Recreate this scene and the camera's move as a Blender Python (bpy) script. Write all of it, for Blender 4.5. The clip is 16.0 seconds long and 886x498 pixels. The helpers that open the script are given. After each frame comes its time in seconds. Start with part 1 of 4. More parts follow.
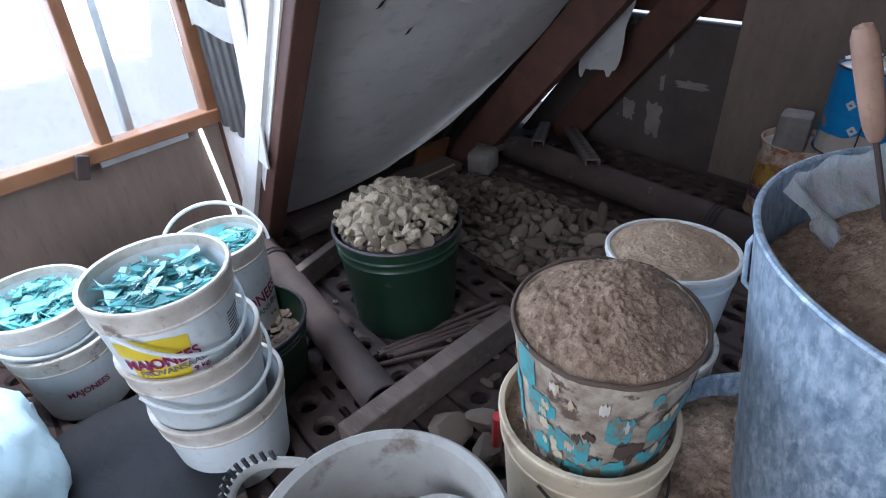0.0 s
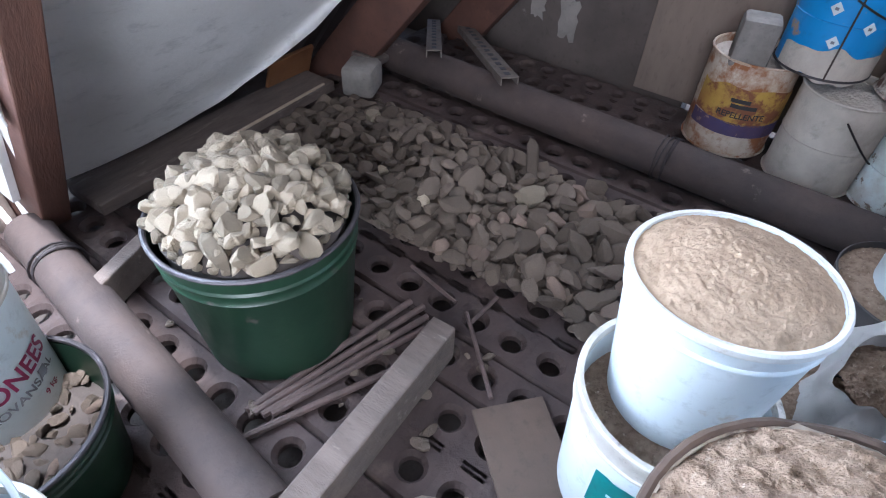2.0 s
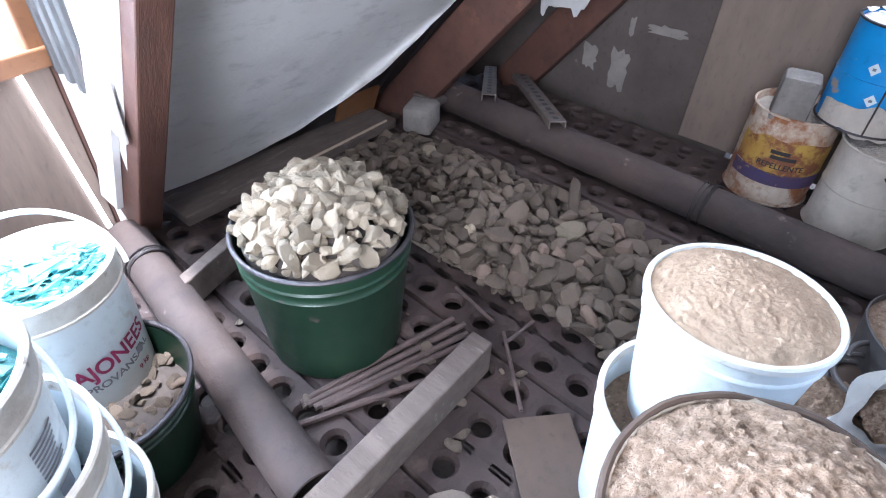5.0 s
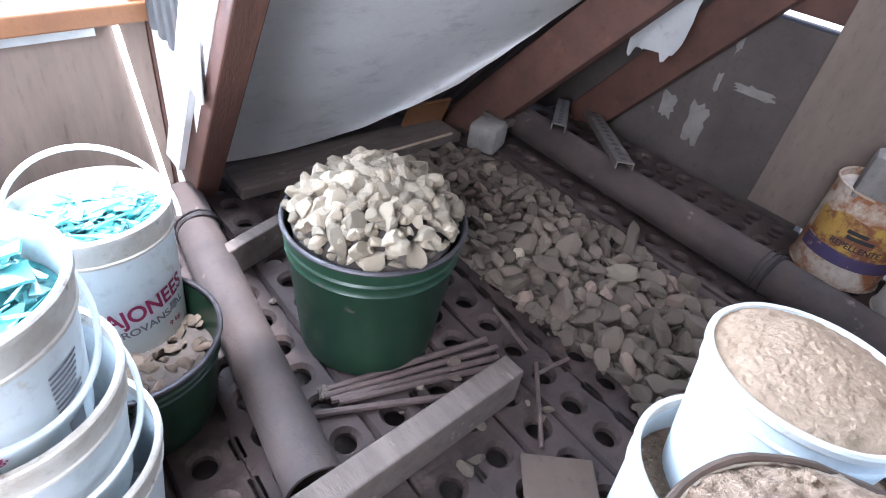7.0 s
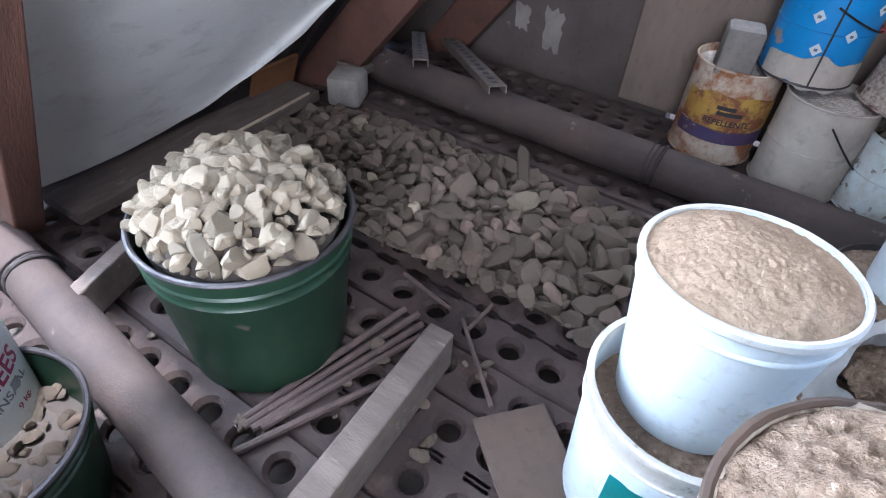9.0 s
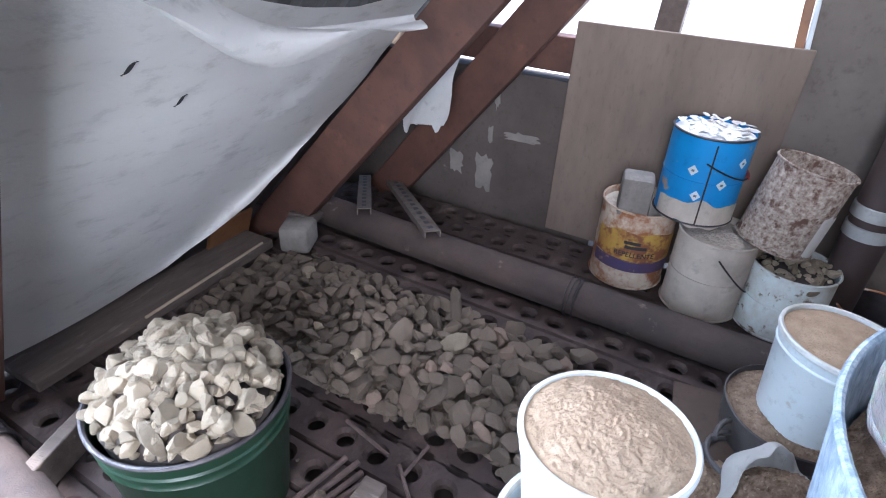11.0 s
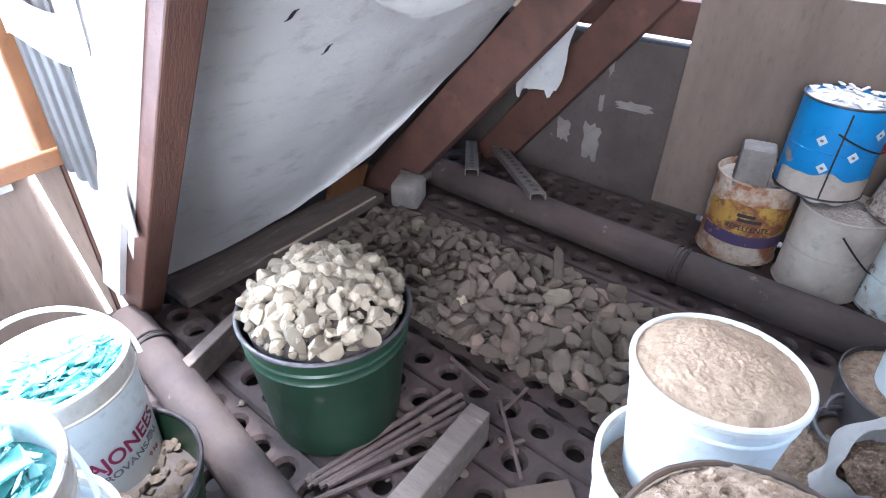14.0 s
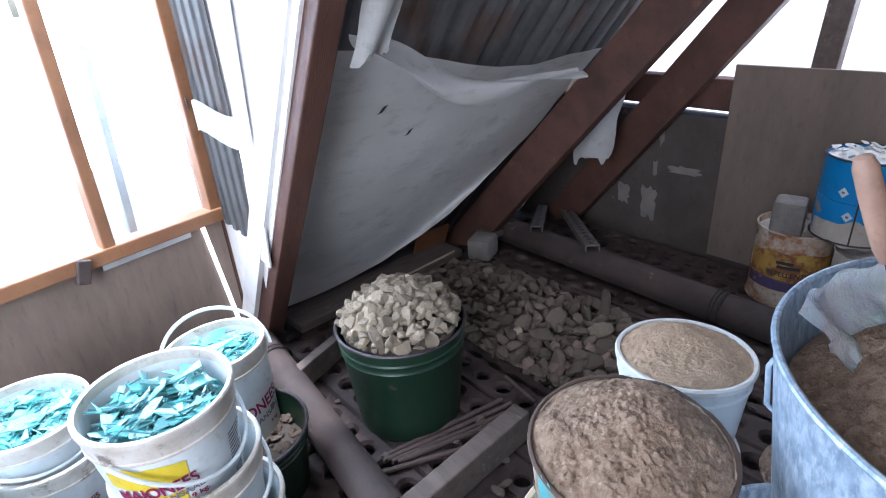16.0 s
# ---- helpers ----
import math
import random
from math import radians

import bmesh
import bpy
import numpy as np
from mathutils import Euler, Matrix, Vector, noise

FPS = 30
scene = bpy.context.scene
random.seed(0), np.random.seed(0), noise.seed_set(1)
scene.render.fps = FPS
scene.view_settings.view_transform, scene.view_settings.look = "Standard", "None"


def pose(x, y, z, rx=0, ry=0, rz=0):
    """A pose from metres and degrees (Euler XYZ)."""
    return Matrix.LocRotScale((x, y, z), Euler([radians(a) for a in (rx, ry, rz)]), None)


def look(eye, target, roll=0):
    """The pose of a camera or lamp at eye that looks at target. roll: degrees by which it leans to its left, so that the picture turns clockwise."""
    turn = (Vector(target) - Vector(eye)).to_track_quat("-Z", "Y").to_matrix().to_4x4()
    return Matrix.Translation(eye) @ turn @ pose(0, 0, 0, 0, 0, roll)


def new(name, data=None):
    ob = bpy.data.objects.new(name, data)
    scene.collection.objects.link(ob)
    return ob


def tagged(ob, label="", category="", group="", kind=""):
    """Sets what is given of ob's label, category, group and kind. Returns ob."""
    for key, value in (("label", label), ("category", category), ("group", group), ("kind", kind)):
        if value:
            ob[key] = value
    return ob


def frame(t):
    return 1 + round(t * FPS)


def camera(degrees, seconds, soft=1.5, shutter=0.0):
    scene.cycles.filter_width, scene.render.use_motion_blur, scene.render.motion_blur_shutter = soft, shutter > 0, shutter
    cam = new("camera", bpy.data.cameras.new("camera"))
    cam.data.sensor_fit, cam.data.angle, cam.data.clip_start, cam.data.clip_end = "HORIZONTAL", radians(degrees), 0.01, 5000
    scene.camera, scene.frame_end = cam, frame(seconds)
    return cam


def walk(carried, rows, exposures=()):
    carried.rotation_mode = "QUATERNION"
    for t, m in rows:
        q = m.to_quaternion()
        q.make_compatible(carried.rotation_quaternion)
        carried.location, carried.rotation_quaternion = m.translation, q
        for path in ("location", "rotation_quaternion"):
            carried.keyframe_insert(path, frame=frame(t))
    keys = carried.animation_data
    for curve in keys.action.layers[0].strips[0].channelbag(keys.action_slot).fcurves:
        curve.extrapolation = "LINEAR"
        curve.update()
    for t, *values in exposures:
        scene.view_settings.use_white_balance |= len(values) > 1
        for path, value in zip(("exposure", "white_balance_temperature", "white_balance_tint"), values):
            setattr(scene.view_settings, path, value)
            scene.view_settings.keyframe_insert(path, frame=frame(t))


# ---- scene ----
cam = camera(77.0, 16.0, soft=1.1)
PATH = [
    (0.0, -0.1128, -0.1921, 0.9257, 57.27, 2.90, -40.08),
    (0.5, -0.0125, -0.0115, 0.8827, 53.31, 0.07, -42.41),
    (1.0, 0.0680, 0.1057, 0.8075, 48.66, -0.59, -47.79),
    (1.5, 0.1223, 0.1616, 0.7776, 45.16, -1.39, -51.02),
    (2.0, 0.1639, 0.1955, 0.8013, 46.52, -2.13, -53.41),
    (2.5, 0.1752, 0.1912, 0.8232, 48.89, -4.44, -54.45),
    (3.0, 0.1725, 0.1967, 0.8365, 49.36, -4.30, -52.54),
    (3.5, 0.1572, 0.1828, 0.8619, 52.12, -2.75, -53.97),
    (4.0, 0.1580, 0.1528, 0.8898, 53.92, -0.66, -55.32),
    (4.5, 0.1184, 0.1429, 0.8718, 53.44, -0.45, -52.46),
    (4.7, 0.0936, 0.1327, 0.8518, 51.16, -0.26, -49.49),
    (6.8, 0.0829, 0.1588, 0.8355, 49.57, -6.62, -42.07),
    (7.0, 0.0800, 0.1518, 0.8055, 52.23, -7.68, -37.98),
    (7.5, 0.1362, 0.1860, 0.7698, 52.43, -8.06, -43.23),
    (8.0, 0.1694, 0.1902, 0.7232, 44.13, -8.32, -49.76),
    (8.5, 0.1662, 0.2155, 0.7408, 45.13, -5.83, -53.61),
    (8.7, 0.1525, 0.2198, 0.7506, 46.48, -4.39, -55.11),
    (10.8, 0.1426, 0.1521, 0.9135, 56.26, -0.67, -56.72),
    (11.0, 0.1579, 0.1377, 0.9375, 58.47, -2.29, -59.71),
    (11.5, 0.1505, 0.1393, 0.9417, 57.23, -2.95, -61.51),
    (12.0, 0.1613, 0.1272, 0.9930, 59.35, -5.00, -57.29),
    (12.5, 0.1470, 0.1337, 0.9661, 60.09, -6.44, -57.60),
    (13.0, 0.1065, 0.1269, 0.9146, 55.76, -7.40, -52.91),
    (13.5, 0.0864, 0.1366, 0.8938, 54.06, -4.34, -51.36),
    (14.0, 0.0533, 0.1308, 0.9074, 56.48, -0.86, -50.23),
    (14.5, 0.0018, 0.0844, 0.9494, 58.89, -0.12, -44.33),
    (15.0, -0.0713, -0.0982, 0.9687, 64.42, -0.02, -40.03),
    (15.5, -0.1165, -0.2113, 0.9777, 63.92, 1.14, -41.48),
    (16.0, -0.0971, -0.1551, 0.9765, 64.46, 3.87, -40.96),
]
EXPOSURES = [(t, e, 5500, 13) for t, e in ((0.0, -0.35), (0.5, 0.08), (1.0, 0.7), (1.5, 1.05), (2.0, 1.22), (3.5, 1.55), (4.5, 1.55), (7.0, 1.47), (8.5, 1.28), (11.0, 1.45), (12.5, 1.82), (14.0, 1.6), (14.5, 1.4), (15.0, 0.95), (15.5, 0.75), (16.0, 0.35))]
walk(cam, [(t, pose(x, y, z, rx, ry, rz)) for t, x, y, z, rx, ry, rz in PATH], EXPOSURES)

# ---- world and light ----
world = bpy.data.worlds.new("sky")
scene.world = world
world.use_nodes = True
wn = world.node_tree
sky = wn.nodes.new("ShaderNodeTexSky")
sky.sky_type = 'NISHITA'
sky.sun_disc = False
sky.sun_elevation = radians(85)
sky.sun_rotation = radians(205)
wn.links.new(sky.outputs[0], wn.nodes["Background"].inputs[0])
wn.nodes["Background"].inputs[1].default_value = 0.15


def area_lamp(name, eye, target, sx, sy, watts, color):
    d = bpy.data.lights.new(name, 'AREA')
    d.shape, d.size, d.size_y, d.energy, d.color = 'RECTANGLE', sx, sy, watts, color
    ob = new(name, d)
    ob.matrix_world = look(eye, target)
    return ob


sun_data = bpy.data.lights.new("sun", 'SUN')
sun_data.energy, sun_data.angle, sun_data.color = 5.0, radians(3), (1, 0.96, 0.9)
sun = new("sun", sun_data)
sun.matrix_world = look((0, 0, 5), (0.15, 0.35, 0.0))
area_lamp("window_daylight", (-0.12, 1.42, 0.95), (-0.02, 0.55, 0.3), 0.95, 1.0, 31, (0.84, 0.93, 1.0))
area_lamp("gable_daylight", (1.9, 0.42, 0.95), (0.9, 0.35, 0.2), 0.5, 0.55, 7, (0.95, 0.97, 1.0))
# added fill through an unseen rear doorway, for sides facing the camera
area_lamp("added_rear_fill", (-1.33, -0.35, 1.0), (-0.35, 0.75, 0.6), 0.95, 1.5, 38, (1.0, 0.98, 0.95))


# ---- materials ----
def mat(name, c1, c2=None, scale=8.0, rough=0.8, metal=0.0, bump=0.2, bscale=60.0, c3=None, s3=3.0, t3=0.6, w3=0.08,
        vary=0.0, trans=0.0, stretch=None, spec=0.5, bdist=0.004):
    m = bpy.data.materials.new(name)
    m.use_nodes = True
    nt = m.node_tree
    N, L = nt.nodes, nt.links
    b = N["Principled BSDF"]
    co = N.new("ShaderNodeTexCoord")
    mp = N.new("ShaderNodeMapping")
    L.new(co.outputs["Object"], mp.inputs[0])
    if stretch:
        mp.inputs["Scale"].default_value = stretch
    oi = N.new("ShaderNodeObjectInfo")
    ad = N.new("ShaderNodeVectorMath")
    L.new(mp.outputs[0], ad.inputs[0])
    cx = N.new("ShaderNodeCombineXYZ")
    mu = N.new("ShaderNodeMath"); mu.operation = 'MULTIPLY'; mu.inputs[1].default_value = 37.0
    L.new(oi.outputs["Random"], mu.inputs[0])
    L.new(mu.outputs[0], cx.inputs[0]); L.new(mu.outputs[0], cx.inputs[2])
    L.new(cx.outputs[0], ad.inputs[1])

    def nz(sc, det=6.0, ro=0.6):
        n = N.new("ShaderNodeTexNoise")
        n.inputs["Scale"].default_value, n.inputs["Detail"].default_value, n.inputs["Roughness"].default_value = sc, det, ro
        L.new(ad.outputs[0], n.inputs["Vector"])
        return n.outputs["Fac"]

    def ramp(fac, a, bb):
        r = N.new("ShaderNodeMapRange")
        r.inputs["From Min"].default_value, r.inputs["From Max"].default_value = a, bb
        L.new(fac, r.inputs["Value"])
        return r.outputs[0]

    def mix(fac, a, bb):
        x = N.new("ShaderNodeMix"); x.data_type = 'RGBA'
        L.new(fac, x.inputs[0])
        for sock, v in ((x.inputs[6], a), (x.inputs[7], bb)):
            if isinstance(v, tuple):
                sock.default_value = (*v, 1)
            else:
                L.new(v, sock)
        return x.outputs[2]

    c2 = c2 or tuple(v * 0.7 for v in c1)
    col = mix(ramp(nz(scale), 0.3, 0.7), c1, c2)
    fine = nz(bscale, 5.0, 0.7)
    col = mix(ramp(fine, 0.55, 0.95), col, tuple(v * 0.55 for v in c2))
    if c3:
        col = mix(ramp(nz(s3, 7.0, 0.65), t3, t3 + w3), col, c3)
    if vary:
        h = N.new("ShaderNodeHueSaturation")
        L.new(col, h.inputs["Color"])
        v = N.new("ShaderNodeMapRange")
        v.inputs["To Min"].default_value, v.inputs["To Max"].default_value = 1 - vary, 1 + vary
        L.new(oi.outputs["Random"], v.inputs["Value"])
        L.new(v.outputs[0], h.inputs["Value"])
        col = h.outputs["Color"]
    L.new(col, b.inputs["Base Color"])
    rr = N.new("ShaderNodeMapRange")
    rr.inputs["To Min"].default_value, rr.inputs["To Max"].default_value = max(rough - 0.12, 0.03), min(rough + 0.12, 1)
    L.new(nz(scale * 2.3), rr.inputs["Value"])
    L.new(rr.outputs[0], b.inputs["Roughness"])
    b.inputs["Metallic"].default_value = metal
    b.inputs["Specular IOR Level"].default_value = spec
    b.inputs["Transmission Weight"].default_value = trans
    if bump:
        bp = N.new("ShaderNodeBump")
        bp.inputs["Strength"].default_value, bp.inputs["Distance"].default_value = bump, bdist
        L.new(fine, bp.inputs["Height"])
        L.new(bp.outputs[0], b.inputs["Normal"])
    return m


M_DIRT = mat("packed_dirt", (0.10, 0.08, 0.07), (0.05, 0.04, 0.035), 9, 0.95, bump=0.8, bscale=70)
M_PLATE = mat("rusty_steel_plate", (0.070, 0.045, 0.039), (0.034, 0.022, 0.020), 9, 0.75, metal=0.15, bump=0.5, bscale=90,
              c3=(0.165, 0.122, 0.102), s3=6, t3=0.57, w3=0.2, vary=0.12)
M_PIPE = mat("dusty_iron_pipe", (0.074, 0.050, 0.042), (0.036, 0.026, 0.024), 8, 0.8, bump=0.4, bscale=80, c3=(0.19, 0.152, 0.13), s3=14, t3=0.64, w3=0.08)
M_WIRE = mat("dark_wire", (0.05, 0.04, 0.04), (0.03, 0.025, 0.025), 20, 0.6, metal=0.5)
M_ROD = mat("rusty_rod", (0.13, 0.085, 0.075), (0.07, 0.05, 0.045), 30, 0.8, bump=0.8, bscale=150)
M_GREEN = mat("green_enamel", (0.011, 0.036, 0.017), (0.008, 0.025, 0.014), 5, 0.42, bump=0.05, bscale=40, c3=(0.06, 0.052, 0.045), s3=16, t3=0.63, w3=0.05)
M_GRIM = mat("worn_dark_rim", (0.10, 0.09, 0.095), (0.05, 0.045, 0.05), 25, 0.5, metal=0.6)
M_WHITE = mat("white_bucket_plastic", (0.70, 0.76, 0.79), (0.64, 0.69, 0.71), 6, 0.42, bump=0.08, bscale=50, c3=(0.44, 0.38, 0.31), s3=13, t3=0.62, w3=0.1, spec=0.4)
M_RIMD = mat("dirty_white_rim", (0.66, 0.64, 0.60), (0.45, 0.40, 0.34), 18, 0.55, bump=0.3, bscale=80, c3=(0.20, 0.16, 0.13), s3=22, t3=0.6, w3=0.08)
M_RIMW = mat("scuffed_white_rim", (0.72, 0.73, 0.72), (0.60, 0.58, 0.54), 24, 0.5, bump=0.2, bscale=90, c3=(0.36, 0.29, 0.22), s3=30, t3=0.62, w3=0.07)
M_TUB = mat("grey_white_tub_plastic", (0.40, 0.40, 0.38), (0.29, 0.285, 0.265), 9, 0.55, bump=0.2, bscale=60, c3=(0.17, 0.14, 0.115), s3=14, t3=0.6, w3=0.12)
M_RED = mat("dark_red_print", (0.25, 0.010, 0.07), (0.19, 0.008, 0.055), 30, 0.5, bump=0)
M_GREY = mat("grey_print", (0.20, 0.20, 0.23), (0.14, 0.14, 0.16), 30, 0.6, bump=0)
M_YEL = mat("yellow_print", (0.70, 0.55, 0.03), (0.60, 0.46, 0.03), 20, 0.5, bump=0)
M_TEAL = mat("teal_print", (0.01, 0.20, 0.20), (0.01, 0.15, 0.15), 20, 0.5, bump=0)
M_ORANGE = mat("orange_print", (0.65, 0.16, 0.04), (0.5, 0.1, 0.03), 20, 0.5, bump=0)
M_SAND = mat("dry_sand", (0.58, 0.43, 0.305), (0.43, 0.31, 0.215), 34, 0.97, bump=1.0, bscale=150, c3=(0.30, 0.21, 0.15), s3=120, t3=0.63, w3=0.09, bdist=0.006, spec=0.08)
M_SANDD = mat("crumbly_brown_sand", (0.46, 0.335, 0.245), (0.24, 0.165, 0.115), 70, 0.97, bump=1.0, bscale=140, c3=(0.62, 0.50, 0.39), s3=110, t3=0.6, w3=0.1, bdist=0.012, spec=0.08)
M_STONE = mat("pale_limestone", (0.48, 0.40, 0.295), (0.27, 0.22, 0.165), 30, 0.92, bump=0.8, bscale=110, c3=(0.16, 0.125, 0.10), s3=45, t3=0.6, w3=0.12, vary=0.38, spec=0.2)
M_STONEF = mat("dusty_grey_stone", (0.205, 0.161, 0.126), (0.120, 0.093, 0.074), 28, 0.95, bump=0.8, bscale=110, c3=(0.10, 0.08, 0.07), s3=45, t3=0.6, w3=0.12, vary=0.36, spec=0.2)
M_STONEB = mat("reddish_stone", (0.25, 0.175, 0.13), (0.15, 0.11, 0.09), 12, 0.9, bump=0.5, bscale=60, vary=0.2)
M_BLOCK = mat("grey_block_stone", (0.28, 0.255, 0.235), (0.17, 0.155, 0.14), 18, 0.93, bump=0.6, bscale=80, vary=0.1)
M_WOODBR = mat("brown_stained_timber", (0.108, 0.047, 0.031), (0.062, 0.027, 0.019), 7, 0.65, bump=0.4, bscale=40, c3=(0.20, 0.088, 0.053), s3=6, t3=0.6, w3=0.2, stretch=(6, 1.2, 1.2))
M_WOODOR = mat("orange_brown_frame", (0.27, 0.125, 0.055), (0.19, 0.085, 0.04), 10, 0.5, bump=0.2, bscale=60)
M_WOODPALE = mat("pale_planed_wood", (0.48, 0.37, 0.28), (0.38, 0.29, 0.21), 8, 0.7, bump=0.25, bscale=60, stretch=(5, 1, 1))
M_PLANK = mat("grey_weathered_plank", (0.145, 0.11, 0.092), (0.082, 0.063, 0.054), 9, 0.88, bump=0.5, bscale=55, c3=(0.235, 0.19, 0.165), s3=10, t3=0.60, w3=0.12, stretch=(1, 4, 4))
M_PLY = mat("dusty_plywood", (0.225, 0.172, 0.138), (0.160, 0.122, 0.097), 4, 0.85, bump=0.2, bscale=30, c3=(0.15, 0.12, 0.10), s3=5, t3=0.62, w3=0.15, stretch=(1, 2.5, 0.8))
M_PLYW = mat("stained_wall_board", (0.235, 0.175, 0.14), (0.16, 0.12, 0.095), 6, 0.85, bump=0.2, bscale=30, c3=(0.10, 0.07, 0.055), s3=6, t3=0.64, w3=0.08, stretch=(3, 1, 0.6))
M_WALL = mat("grey_plastered_blockwork", (0.108, 0.086, 0.075), (0.070, 0.056, 0.049), 5, 0.92, bump=0.4, bscale=45, c3=(0.30, 0.27, 0.24), s3=4, t3=0.62, w3=0.1)
M_PATCH = mat("pale_plaster_patch", (0.27, 0.24, 0.215), (0.17, 0.15, 0.135), 9, 0.9, bump=0.3)
M_MEMB = mat("white_roof_membrane", (0.88, 0.86, 0.84), (0.80, 0.78, 0.76), 3, 0.6, bump=0.25, bscale=12, c3=(0.58, 0.54, 0.50), s3=5, t3=0.62, w3=0.15, stretch=(1, 2.5, 2.5), bdist=0.01)
M_CLOTH = mat("torn_white_fleece", (0.74, 0.73, 0.71), (0.62, 0.60, 0.58), 9, 0.75, bump=0.4, bscale=40)
M_TIN = mat("galvanised_corrugated_sheet", (0.19, 0.185, 0.18), (0.115, 0.11, 0.108), 5, 0.62, metal=0.25, bump=0.15, bscale=30, c3=(0.15, 0.105, 0.085), s3=4, t3=0.52, w3=0.15)
M_ZINC = mat("spangled_zinc", (0.36, 0.45, 0.55), (0.13, 0.19, 0.27), 70, 0.42, metal=0.25, bump=0.2, bscale=60, c3=(0.50, 0.58, 0.66), s3=90, t3=0.47, w3=0.22, stretch=(1, 1, 0.5))
M_BLUE = mat("blue_can_paint", (0.025, 0.30, 0.70), (0.02, 0.22, 0.56), 5, 0.4, bump=0.1, bscale=40, c3=(0.42, 0.30, 0.22), s3=17, t3=0.61, w3=0.05)
M_RUSTC = mat("rusty_white_can", (0.66, 0.60, 0.52), (0.46, 0.32, 0.21), 16, 0.65, bump=0.3, bscale=60, c3=(0.31, 0.12, 0.045), s3=13, t3=0.47, w3=0.12)
M_CANY = mat("rust_stained_yellow_label", (0.50, 0.33, 0.06), (0.36, 0.17, 0.05), 14, 0.7, bump=0.1, c3=(0.22, 0.085, 0.04), s3=18, t3=0.46, w3=0.08)
M_CANP = mat("purple_blue_label_band", (0.06, 0.05, 0.14), (0.10, 0.06, 0.10), 12, 0.6, bump=0.1, c3=(0.40, 0.28, 0.2), s3=24, t3=0.58, w3=0.08)
M_CEMC = mat("cement_crusted_can", (0.58, 0.52, 0.45), (0.40, 0.35, 0.30), 14, 0.9, bump=0.6, bscale=25)
M_FLAKE = mat("flaking_brown_can", (0.13, 0.066, 0.05), (0.62, 0.54, 0.46), 95, 0.9, bump=1.0, bscale=60, c3=(0.13, 0.07, 0.05), s3=28, t3=0.55, w3=0.08)
M_LBLUE = mat("pale_blue_spattered_can", (0.70, 0.77, 0.77), (0.54, 0.52, 0.48), 24, 0.65, bump=0.5, bscale=60, c3=(0.22, 0.17, 0.13), s3=32, t3=0.58, w3=0.06)
M_SMEAR = mat("paint_smeared_bucket", (0.52, 0.46, 0.37), (0.20, 0.15, 0.11), 34, 0.6, bump=0.5, bscale=60, c3=(0.12, 0.085, 0.065), s3=26, t3=0.56, w3=0.06)
M_CREAM = mat("cream_dirty_bucket", (0.58, 0.50, 0.36), (0.45, 0.36, 0.25), 9, 0.65, bump=0.3, bscale=50, c3=(0.26, 0.19, 0.14), s3=12, t3=0.6, w3=0.1)
M_GLASS = mat("cyan_glass_shard", (0.36, 0.78, 0.80), (0.12, 0.46, 0.46), 40, 0.10, bump=0, trans=0.55, vary=0.6)
# teal glass darkened to stand for the shaded gaps between shards
M_GLASSD = mat("dark_gap_teal_glass", (0.05, 0.24, 0.23), (0.02, 0.12, 0.12), 40, 0.15, bump=0.6, bscale=70)
M_FILM = mat("clear_plastic_film", (0.94, 0.94, 0.97), (0.88, 0.88, 0.92), 6, 0.16, bump=0.9, bscale=26, bdist=0.012)
M_FILM.node_tree.nodes["Principled BSDF"].inputs["Alpha"].default_value = 0.6
M_FILM.node_tree.nodes["Principled BSDF"].inputs["Subsurface Weight"].default_value = 0.6
M_TEALP = mat("dried_teal_paint", (0.06, 0.38, 0.45), (0.12, 0.24, 0.23), 40, 0.5, bump=0.3, bscale=80, c3=(0.22, 0.17, 0.12), s3=45, t3=0.57, w3=0.05)
# rust brown, made darker to carry the shade low under the roof
M_TINR = mat("shade_darkened_rust_brown_sheet", (0.060, 0.043, 0.038), (0.030, 0.023, 0.022), 6, 0.8, bump=0.2, bscale=40)
M_HARD = mat("brown_hardboard", (0.10, 0.066, 0.048), (0.06, 0.04, 0.03), 6, 0.8, bump=0.2, bscale=50)
M_BAG = mat("pale_blue_plastic_sack", (0.58, 0.72, 0.76), (0.45, 0.60, 0.66), 7, 0.4, bump=0.3, bscale=30)
M_BLACK = mat("black_bitumen_sheet", (0.035, 0.035, 0.04), (0.025, 0.025, 0.03), 9, 0.7, bump=0.3)
M_RAG = mat("dark_grey_film", (0.09, 0.08, 0.08), (0.05, 0.045, 0.045), 9, 0.5, bump=0.4, bscale=40)
M_CHAN = mat("dusty_slotted_steel", (0.165, 0.135, 0.115), (0.10, 0.08, 0.07), 22, 0.8, metal=0.1, bump=0.4, bscale=90, c3=(0.11, 0.06, 0.04), s3=18, t3=0.58, w3=0.1)
M_GREYB = mat("grey_cement_board", (0.185, 0.16, 0.14), (0.13, 0.11, 0.097), 5, 0.9, bump=0.3, bscale=40, c3=(0.10, 0.085, 0.075), s3=7, t3=0.6, w3=0.15)
M_DUCT = mat("dark_brown_downpipe", (0.065, 0.045, 0.042), (0.045, 0.032, 0.03), 6, 0.5, bump=0.1)
M_TAPE = mat("silver_clamp", (0.55, 0.56, 0.55), (0.42, 0.43, 0.43), 20, 0.4, metal=0.4)
M_REDH = mat("red_plastic_handle", (0.35, 0.03, 0.03), (0.25, 0.02, 0.02), 20, 0.5)
M_HANDLE = mat("worn_tool_handle", (0.36, 0.225, 0.16), (0.24, 0.15, 0.11), 22, 0.6, bump=0.2)
M_GLASSPANE = mat("window_glass", (0.9, 0.93, 0.95), (0.88, 0.91, 0.93), 3, 0.05, bump=0, trans=1.0)


